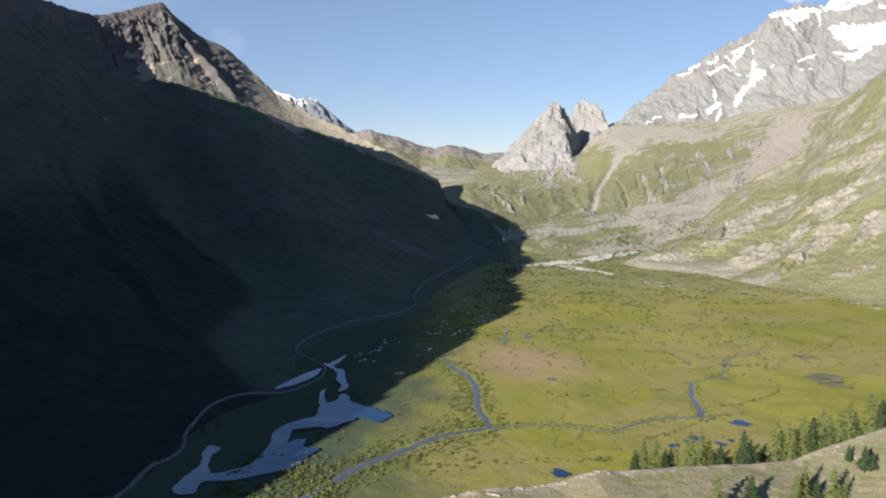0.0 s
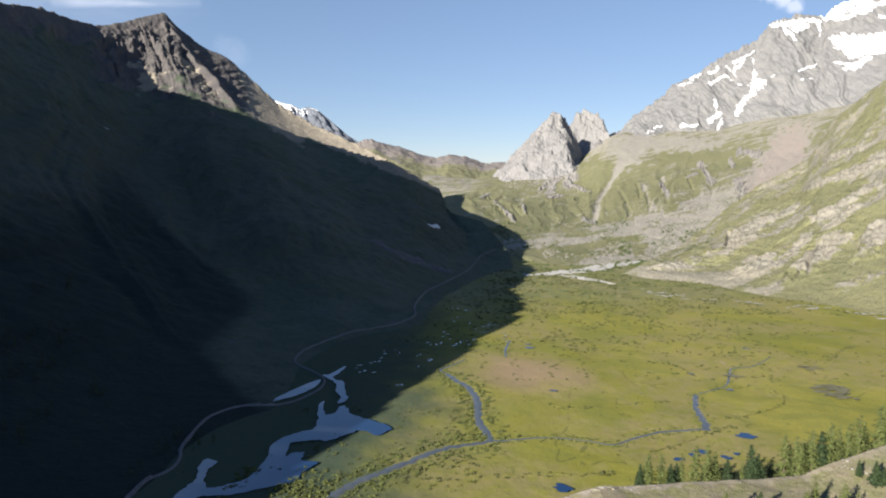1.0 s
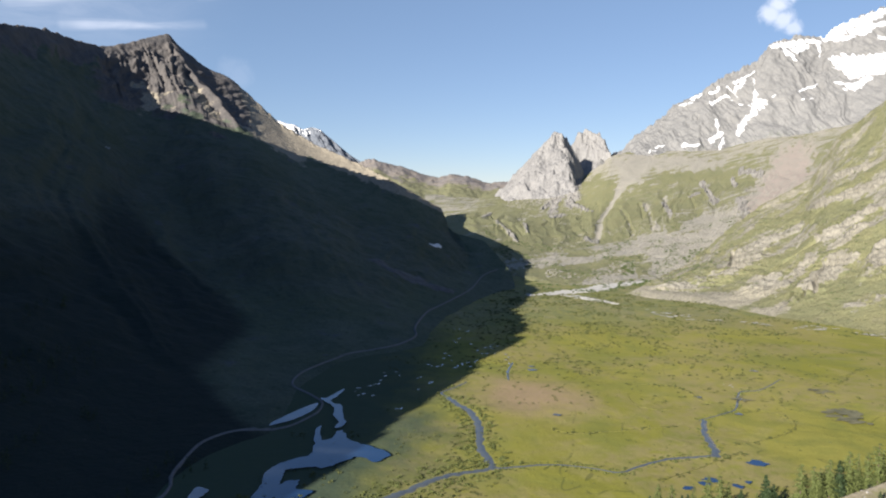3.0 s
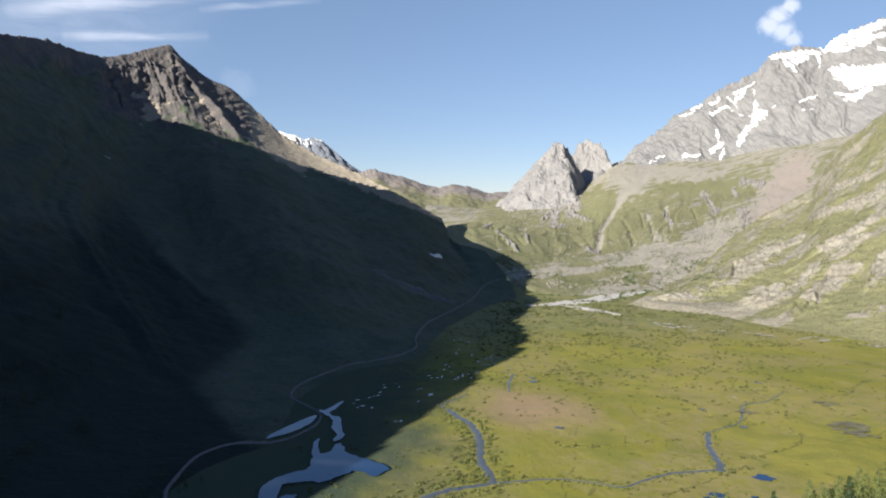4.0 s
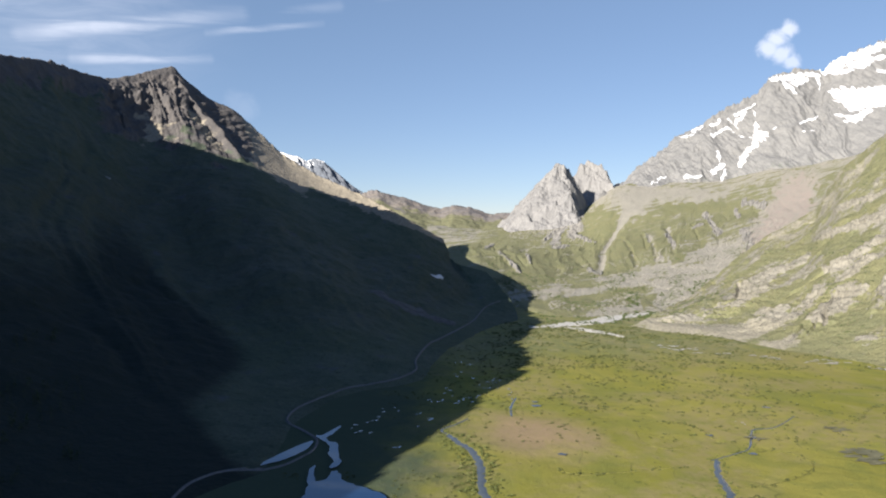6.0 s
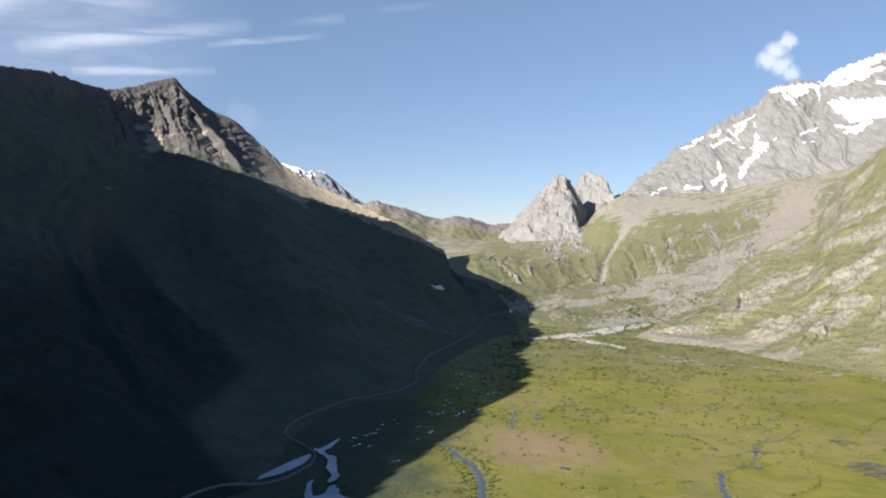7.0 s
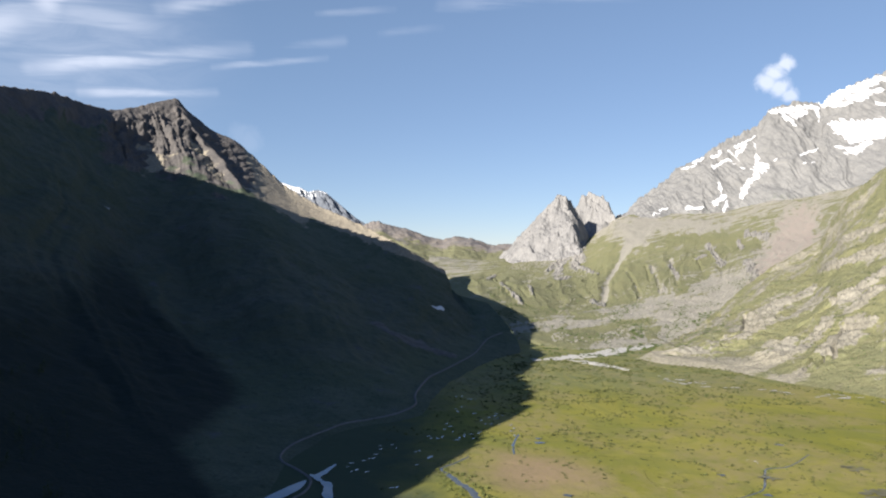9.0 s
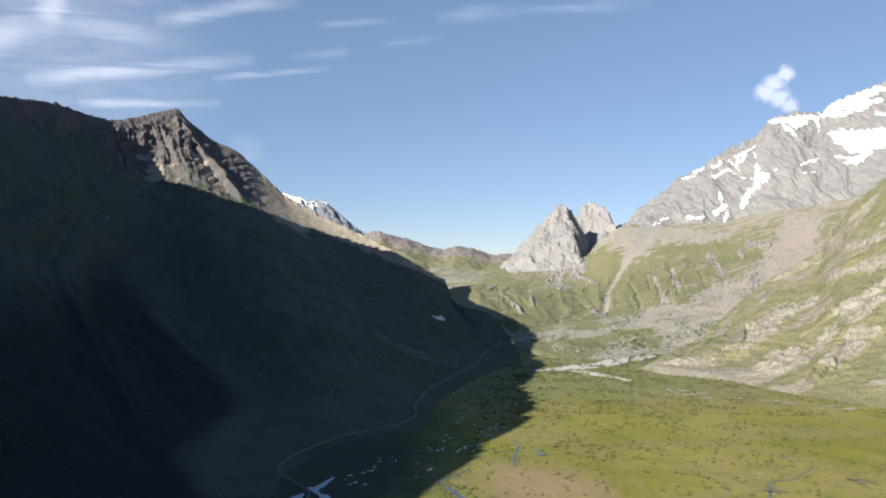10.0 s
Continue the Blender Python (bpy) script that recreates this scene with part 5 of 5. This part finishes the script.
def quad_cloud(name, tris, mat, parent=None):
    """Many loose triangles, an array of n x 3 x 3, as one mesh."""
    tris = np.asarray(tris, np.float32)
    n = len(tris)
    me = bpy.data.meshes.new(name)
    me.vertices.add(n * 3)
    me.vertices.foreach_set("co", tris.ravel())
    me.loops.add(n * 3)
    me.loops.foreach_set("vertex_index", np.arange(n * 3, dtype=np.int32))
    me.polygons.add(n)
    me.polygons.foreach_set("loop_start", np.arange(0, n * 3, 3, dtype=np.int32))
    me.polygons.foreach_set("loop_total", np.full(n, 3, dtype=np.int32))
    me.update(calc_edges=True)
    me.materials.append(mat)
    ob = new(name, me)
    if parent:
        ob.parent = parent
    return ob


def conifer(name, high, wide, mat, seed, airy, label, group):
    """A tapered trunk and a crown of drooping sprays with gaps."""
    rng = np.random.RandomState(seed)
    tree = new(name)
    tagged(tree, label, "tree", group)
    bm = bmesh.new()
    rings = []
    for k in range(6):
        t = k / 5
        r = 0.016 * high * (1 - t) ** 0.8 + 0.03
        bend = 0.012 * high * math.sin(2.4 * t + seed)
        rings.append([bm.verts.new((bend + r * math.cos(a), r * math.sin(a), t * high * 0.97 - 0.6 * (k == 0))) for a in np.linspace(0, 2 * math.pi, 8, endpoint=False)])
    for lo, hi in zip(rings, rings[1:]):
        for i in range(8):
            bm.faces.new((lo[i], lo[(i + 1) % 8], hi[(i + 1) % 8], hi[i]))
    part("trunk", bm, BARK, tree)
    tris = []
    levels = int(high * 1.9)
    for k in range(levels):
        t = 0.10 + 0.90 * (k + rng.uniform(0, 0.7)) / levels
        reach = wide * (1 - t) ** (0.5 if airy else 0.7) * (0.55 + 0.45 * min(1, t / 0.22))
        for _ in range(8 if not airy else 6):
            if rng.rand() < (0.12 if not airy else 0.30):
                continue
            a = rng.uniform(0, 2 * math.pi)
            length = reach * rng.uniform(0.55, 1.12)
            root = np.array([0, 0, t * high])
            d = np.array([math.cos(a), math.sin(a), 0])
            s = np.array([-d[1], d[0], 0])
            n = 5 if length > 1.0 else 3
            for i in range(n):
                f = (i + 0.6) / n
                at = root + d * length * f + np.array([0, 0, -0.25 * length * f * f + 0.10 * length * f])
                size = (0.40 if not airy else 0.28) * (0.5 + 0.5 * length) * (1.15 - 0.6 * f)
                for _ in range(4):
                    j = rng.normal(0, 0.30 * size, (3, 3)) + rng.normal(0, 0.35 * size, (1, 3))
                    w = rng.uniform(-0.9, 0.9)
                    tip = at + d * size * 0.9 + s * w * size + np.array([0, 0, -0.35 * size])
                    tris.append(np.array([at - s * size * 0.6, at + s * size * 0.6, tip]) + j)
    quad_cloud("crown", tris, mat, tree)
    return tree


LARCHES = [conifer("larch", h, w, LARCH, k, True, "light green larch with an airy crown on the moraine", "larches on the moraine") for k, (h, w) in enumerate(((13, 3.3), (11, 3.1), (14, 3.0)))]
SPRUCES = [conifer("spruce", h, w, SPRUCE, k + 20, False, "dark green spruce with dense drooping boughs on the moraine", "spruces on the moraine") for k, (h, w) in enumerate(((11.5, 3.0), (9, 3.0)))]
LARCH_SPOTS = [(4.9, 4, 1.17), (5.15, 6, 1.30), (5.5, 8, 1.04), (5.75, 6, 1.17), (5.95, 5, 1.23), (6.15, 7, 1.04), (7.75, 8, 1.30), (8.05, 7, 1.30), (8.3, 9, 1.23), (8.55, 6, 1.30), (9.3, 7, 1.30), (9.6, 9, 1.37), (9.9, 8, 1.23), (10.2, 8, 1.43), (10.45, 11, 1.30), (10.75, 7, 1.43), (11.05, 9, 1.30), (11.3, 6, 1.43), (11.6, 11, 1.56), (5.55, -36, 1.1), (7.3, -31, 1.1), (6.95, -36, 1.0), (7.75, -36, 1.0), (8.1, -34, 0.8), (12.0, -10, 1.15), (12.4, 5, 1.30)]
SPRUCE_SPOTS = [(4.75, 4, 0.98), (5.32, 6, 1.10), (5.42, 8, 1.04), (6.42, 7, 1.23), (6.95, 7, 1.62), (7.1, 8, 1.43), (8.82, 6, 1.62), (9.0, 7, 1.30), (10.95, 5, 1.56), (6.2, -32, 1.3), (7.45, -27, 0.95), (7.6, -30, 0.8), (8.0, -30, 0.7), (9.4, -22, 1.0), (9.3, -14, 0.7), (9.6, -24, 0.8), (11.5, -12, 1.0)]
FOREST = [(LARCHES, LARCH_SPOTS), (SPRUCES, SPRUCE_SPOTS)]
rnd = random.Random(11)
for _ in range(46):
    FOREST[0][1].append((rnd.uniform(7.6, 12.6), rnd.uniform(4, 34), rnd.uniform(0.75, 1.25)))
for _ in range(16):
    FOREST[0][1].append((rnd.uniform(4.8, 7.0), rnd.uniform(4, 26), rnd.uniform(0.6, 0.95)))
for kinds, spots in FOREST:
    for k, (u, off, size) in enumerate(spots):
        at = spur_point(u, off)
        m = Matrix.Translation(at) @ pose(0, 0, 0, rnd.uniform(-2, 2), rnd.uniform(-2, 2), rnd.uniform(0, 360)) @ Matrix.Scale(size * rnd.uniform(0.92, 1.08), 4)
        if k < len(kinds):
            kinds[k].matrix_basis = m
        else:
            copy_thing(kinds[k % len(kinds)], m)


# a pale dead trunk among the larches
bm = bmesh.new()
rings = []
for k in range(7):
    t = k / 6
    r = 0.42 * (1 - 0.75 * t)
    rings.append([bm.verts.new((0.3 * math.sin(3 * t) + r * math.cos(a), r * math.sin(a), 9 * t - 0.5)) for a in np.linspace(0, 2 * math.pi, 8, endpoint=False)])
for lo, hi in zip(rings, rings[1:]):
    for i in range(8):
        bm.faces.new((lo[i], lo[(i + 1) % 8], hi[(i + 1) % 8], hi[i]))
bm.faces.new(rings[-1])
dead = part("dead_tree", bm, material("bleached_wood", lambda g: g.mix(g.noise(g.place((1, 1, 0.2)), 3.0, 4), (0.34, 0.31, 0.27), (0.55, 0.52, 0.47)), bump=relief(6, 20, 0.03, 0.01)))
tagged(dead, "bleached bare trunk of a dead tree among larches", "dead tree")
dead.matrix_basis = Matrix.Translation(spur_point(9.1, 7)) @ pose(0, 0, 0, 3, 4, 0)


# ---- shrubs and stones ----
def bushes(name, spots, mat, seed, leaves=26):
    """Low bushes at (x, y, z, radius): domes of loose leaf sprays."""
    rng = np.random.RandomState(seed)
    spots = np.asarray(spots, float)
    n = len(spots)
    a, h = rng.uniform(0, 2 * np.pi, (n, leaves)), rng.uniform(0.0, 1.0, (n, leaves))
    r = np.sqrt(1 - h * h) * rng.uniform(0.5, 1.1, (n, leaves))
    c = np.stack([r * np.cos(a), r * np.sin(a), h * rng.uniform(0.6, 1.15, (n, leaves)) - 0.05], -1)
    tri = c[:, :, None, :] + rng.normal(0, 0.30, (n, leaves, 3, 3))
    stretch = np.stack([rng.uniform(0.8, 1.4, n), rng.uniform(0.8, 1.3, n), rng.uniform(0.6, 1.0, n)], -1)
    tri = tri * (stretch * spots[:, 3:4])[:, None, None, :] + spots[:, None, None, :3]
    return quad_cloud(name, tri.reshape(-1, 3, 3), mat)


rng = np.random.RandomState(17)


def beside(pts, n, spread, small, large, gap=2.5):
    line = smooth_line(pts, 12)
    i = rng.randint(0, len(line) - 1, n)
    d = line[i + 1] - line[i]
    d /= np.linalg.norm(d, axis=1, keepdims=True) + 1e-9
    off = (gap + np.abs(rng.normal(0, spread, n))) * rng.choice([-1, 1], n)
    x, y = line[i, 0] - d[:, 1] * off, line[i, 1] + d[:, 0] * off
    return np.stack([x, y, floor_height(x, y), rng.uniform(small, large, n)], 1)


def scattered(n, x0, x1, y0, y1, small, large, clump=60.0, least=0.05, seed=0):
    x, y = rng.uniform(x0, x1, n * 3), rng.uniform(y0, y1, n * 3)
    ok = fbm(x / clump, y / clump, 4, 0.6, 200 + seed) > least
    x, y = x[ok][:n], y[ok][:n]
    return np.stack([x, y, floor_height(x, y), rng.uniform(small, large, len(x)) ** 1.0], 1)


banks = np.concatenate([beside(RIVER_LINE, 620, 6, 0.5, 1.3, 4.0), scattered(420, -105, -50, 255, 325, 0.6, 1.5, 20, -0.15, 9), beside(BRANCH_LINE, 320, 5.0, 0.5, 1.4, 4.0), beside(CREEK_LINE, 240, 1.8, 0.3, 0.9, 1.8), beside(CREEK_BEND_LINE, 60, 1.2, 0.4, 1.0, 3.2), beside(CREEK_UP_LINE, 120, 1.2, 0.3, 0.9, 1.4), beside(DITCH_LINE, 40, 2, 0.4, 1.0, 2.0), beside(DITCH_B_LINE, 50, 2, 0.4, 1.1, 1.6)])
tagged(bushes("riverside_shrubs", banks, WILLOW, 3), "low willow shrubs lining the river banks", "shrubs", kind="stuff")
bog = np.concatenate([*[beside(r, 34, 1.2, 0.5, 1.3, 0.4) for r in (SEDGE_A_LINE, SEDGE_B_LINE, SEDGE_C_LINE, SEDGE_D_LINE, SEDGE_E_LINE, SEDGE_F_LINE)], scattered(1000, 20, 420, 480, 820, 0.5, 1.4, 25, 0.20, 1), scattered(2600, 60, 520, 740, 1100, 0.6, 1.8, 45, 0.02, 2), scattered(700, 40, 330, 560, 820, 0.7, 1.7, 35, 0.12, 21), scattered(400, -60, 330, 340, 560, 0.3, 0.8, 30, 0.22, 3), scattered(500, 100, 420, 940, 1060, 0.8, 2.2, 50, 0.0, 4), scattered(250, -100, 30, 300, 420, 0.4, 1.3, 25, 0.1, 5), scattered(420, -60, 110, 560, 1000, 0.5, 1.4, 50, 0.05, 6)])
tagged(bushes("bog_shrubs", bog, HEATHER, 5, 22), "scattered dark dwarf shrubs on the boggy floor", "shrubs", kind="stuff")

# trees at the foot of the debris fan
fan = np.concatenate([scattered(320, 150, 420, 1080, 1290, 1.0, 2.8, 40, 0.05, 12), scattered(60, 330, 440, 1150, 1260, 2.0, 4.5, 40, -0.1, 13)])
tagged(bushes("fan_bushes", fan, JUNIPER, 9, 40), "green bushes at the foot of the debris fan", "bushes", kind="stuff")


def planted(grid, n, rows, cols, small, large, seed, clump=1.0):
    """Places on a slope, in clumps, as (x, y, z, radius)."""
    rng = np.random.RandomState(seed)
    r, c = rng.uniform(*rows, n * 4), rng.uniform(*cols, n * 4)
    ok = fbm(r * 9 * clump, c * 9 * clump, 3, 0.6, seed) > 0.12
    r, c = r[ok][:n], c[ok][:n]
    at = grid[(r * (grid.shape[0] - 1)).astype(int), (c * (grid.shape[1] - 1)).astype(int)]
    return np.concatenate([at, rng.uniform(small, large, (len(at), 1)) ** 1.0], 1)


scrub = np.concatenate([planted(ALP_GRID, 2400, (0.68, 0.97), (0.10, 0.66), 0.7, 2.3, 41, 1.6), planted(ALP_GRID, 120, (0.86, 0.95), (0.40, 0.60), 1.6, 4.2, 42, 0.6), planted(ALP_GRID, 160, (0.45, 0.68), (0.05, 0.34), 1.0, 3.0, 43)])
tagged(bushes("alp_scrub", scrub, JUNIPER, 13, 30), "green scrub scattered over the debris apron", "scrub", kind="stuff")
hill_scrub = planted(HILL_GRID, 800, (0.25, 0.93), (0.05, 0.75), 0.6, 2.0, 44)
tagged(bushes("hillside_scrub", hill_scrub, JUNIPER, 14, 26), "small dark bushes between the rock slabs", "scrub", kind="stuff")


def firs(name, spots, mat, seed, leaves=44):
    """Far conifers at (x, y, z, height): narrow cones of loose sprays."""
    rng = np.random.RandomState(seed)
    spots = np.asarray(spots, float)
    n = len(spots)
    a, h = rng.uniform(0, 2 * np.pi, (n, leaves)), rng.uniform(0.05, 1.0, (n, leaves)) ** 1.2
    r = 0.22 * (1 - h) * rng.uniform(0.5, 1.1, (n, leaves)) + 0.01
    c = np.stack([r * np.cos(a), r * np.sin(a), h], -1)
    tri = c[:, :, None, :] + rng.normal(0, 0.055, (n, leaves, 3, 3)) * np.array([1, 1, 0.8])
    tri = tri * spots[:, None, None, 3:4] + spots[:, None, None, :3]
    return quad_cloud(name, tri.reshape(-1, 3, 3), mat)


wood = planted(RIDGE_GRID, 700, (0.62, 0.98), (0.27, 0.44), 4, 8, 61, 1.8)
tagged(firs("slope_wood", wood, SPRUCE, 63), "dark conifer wood on the lower shaded slope", "woodland", kind="stuff")


def stones(name, spots, mat, seed):
    """Angular blocks at (x, y, z, size), joined."""
    rng = np.random.RandomState(seed)
    spots = np.asarray(spots, float)
    box = np.array([(x, y, z) for x in (-1, 1) for y in (-1, 1) for z in (-0.7, 0.9)], float)
    faces = ((0, 1, 3), (0, 3, 2), (4, 6, 7), (4, 7, 5), (0, 4, 5), (0, 5, 1), (2, 3, 7), (2, 7, 6), (1, 5, 7), (1, 7, 3))
    corner = box[None] * rng.uniform(0.45, 1.1, (len(spots), 8, 1)) * rng.uniform(0.6, 1.3, (len(spots), 1, 3))
    a = rng.uniform(0, 2 * np.pi, len(spots))
    x = corner[..., 0] * np.cos(a)[:, None] - corner[..., 1] * np.sin(a)[:, None]
    y = corner[..., 0] * np.sin(a)[:, None] + corner[..., 1] * np.cos(a)[:, None]
    corner = np.stack([x, y, corner[..., 2]], -1) * spots[:, None, 3:4] + spots[:, None, :3]
    return quad_cloud(name, corner[:, faces, :].reshape(-1, 3, 3), mat)


rubble = np.concatenate([planted(ALP_GRID, 2200, (0.60, 0.95), (0.26, 0.80), 0.5, 2.2, 51, 0.9), planted(ALP_GRID, 500, (0.12, 0.50), (0.16, 0.30), 0.8, 3.5, 52, 0.8), planted(HILL_GRID, 160, (0.10, 0.95), (0.02, 0.80), 0.4, 1.3, 53)])
tagged(stones("rubble", rubble, RUBBLE, 15), "grey boulders and rubble strewn over the debris slopes", "rubble", kind="stuff")

# pale snow remnants and a scree tongue on the shaded ridge
SHADE_PATCHES = [
    ([(-26, 1226, -12, 1244)], 5, SNOW, "small snow remnant on the shaded slope"),
    ([(-601, 1136, -598, 1142)], 2.2, SNOW, "tiny snow remnant high on the shaded slope"),
    ([(-112, 1026, -84, 1000), (-84, 1000, -55, 990), (-55, 990, 2, 1008), (-84, 1000, -40, 1012)], 13, MORAINE_SCREE, "grey scree tongue at the foot of the shaded slope"),
]
for lines, size, mat, label in SHADE_PATCHES:
    near = np.full(RIDGE_GRID.shape[:2], 9.0)
    for x0, y0, x1, y1 in lines:
        dx, dy = x1 - x0, y1 - y0
        t = np.clip(((RIDGE_GRID[..., 0] - x0) * dx + (RIDGE_GRID[..., 1] - y0) * dy) / (dx * dx + dy * dy), 0, 1)
        near = np.minimum(near, np.hypot(RIDGE_GRID[..., 0] - x0 - t * dx, RIDGE_GRID[..., 1] - y0 - t * dy) / size)
    near = near + 0.5 * fbm(RIDGE_GRID[..., 0] / 9, RIDGE_GRID[..., 1] / 9, 3, 0.6, 97)
    mask = near < 1.6
    mask[:40] = False
    cells = mask[:-1, :-1] & mask[1:, 1:]
    ob = sheet("snow_remnant" if mat == SNOW else "scree_tongue", RIDGE_GRID + normals(RIDGE_GRID) * np.clip((1 - near) * 3, -2, 1)[..., None], mat, keep=cells)
    tagged(ob, label, "snow" if mat == SNOW else "scree", kind="structure")


# ---- boulders ----
def boulder(seed):
    bm = bmesh.new()
    bmesh.ops.create_icosphere(bm, subdivisions=2, radius=1.0)
    for vert in bm.verts:
        k = 1 + 0.30 * noise.noise(vert.co * 1.3 + Vector((seed * 7.0, 0, 0)))
        vert.co = Vector((vert.co.x * 1.2, vert.co.y, vert.co.z * 0.75)) * k
    return part("boulder", bm, BOULDER)


STONES = [tagged(boulder(k), "pale lichen-free boulder lying in the turf of the moraine", "boulder", "boulders on the moraine") for k in range(3)]
rnd = random.Random(23)
for k in range(70):
    at = spur_point(rnd.uniform(2.5, 12.0), rnd.choice((rnd.uniform(-45, -2), rnd.uniform(-8, 1))))
    size = rnd.uniform(0.2, 0.5) if k % 12 else rnd.uniform(0.6, 0.9)
    m = Matrix.Translation(at + Vector((0, 0, 0.15 * size))) @ pose(0, 0, 0, rnd.uniform(-20, 20), rnd.uniform(-20, 20), rnd.uniform(0, 360)) @ Matrix.Scale(size, 4)
    if k < 3:
        STONES[k].matrix_basis = m
    else:
        copy_thing(STONES[k % 3], m)


# ---- ledge of pale rock along the rim of the moraine ----
def ledge_block(seed):
    """A squared, weathered block with rounded arrises."""
    bm = bmesh.new()
    bmesh.ops.create_icosphere(bm, subdivisions=3, radius=1.0)
    for vert in bm.verts:
        c = Vector([math.copysign(abs(v) ** 0.42, v) for v in vert.co])
        k = 1 + 0.22 * noise.noise(c * 1.1 + Vector((seed * 5.0, 3, 0))) + 0.07 * noise.noise(c * 4.0 + Vector((seed, 0, 0)))
        vert.co = Vector((c.x * 1.5, c.y * 0.8, c.z * 0.75)) * k
    return tagged(part("ledge_block", bm, LEDGE), "pale weathered rock block on the rim of the moraine", "rock", "rock blocks of the ledge")


BLOCKS = [ledge_block(k) for k in range(4)]
rnd = random.Random(37)
for k in range(64):
    a = 0.9 + 3.9 * (k + rnd.uniform(-1.5, 1.5)) / 63
    if abs(a - 2.35) < 0.10 or abs(a - 3.75) < 0.08 or abs(a - 1.45) < 0.06:
        a += 0.25
    at = spur_point(a, rnd.choice((-0.6, -0.9, -1.6, -2.6, -4.5)))
    size = 0.35 + 0.75 * rnd.random() ** 2
    m = Matrix.Translation(at + Vector((0, 0, -0.12 * size))) @ pose(0, 0, 0, rnd.uniform(-15, 15), rnd.uniform(-15, 15), rnd.gauss(14, 24)) @ Matrix.Diagonal((size * rnd.uniform(0.8, 1.5), size * rnd.uniform(0.8, 1.4), size * rnd.uniform(0.55, 1.0), 1))
    if k < 4:
        BLOCKS[k].matrix_basis = m
    else:
        copy_thing(BLOCKS[k % 4], m)
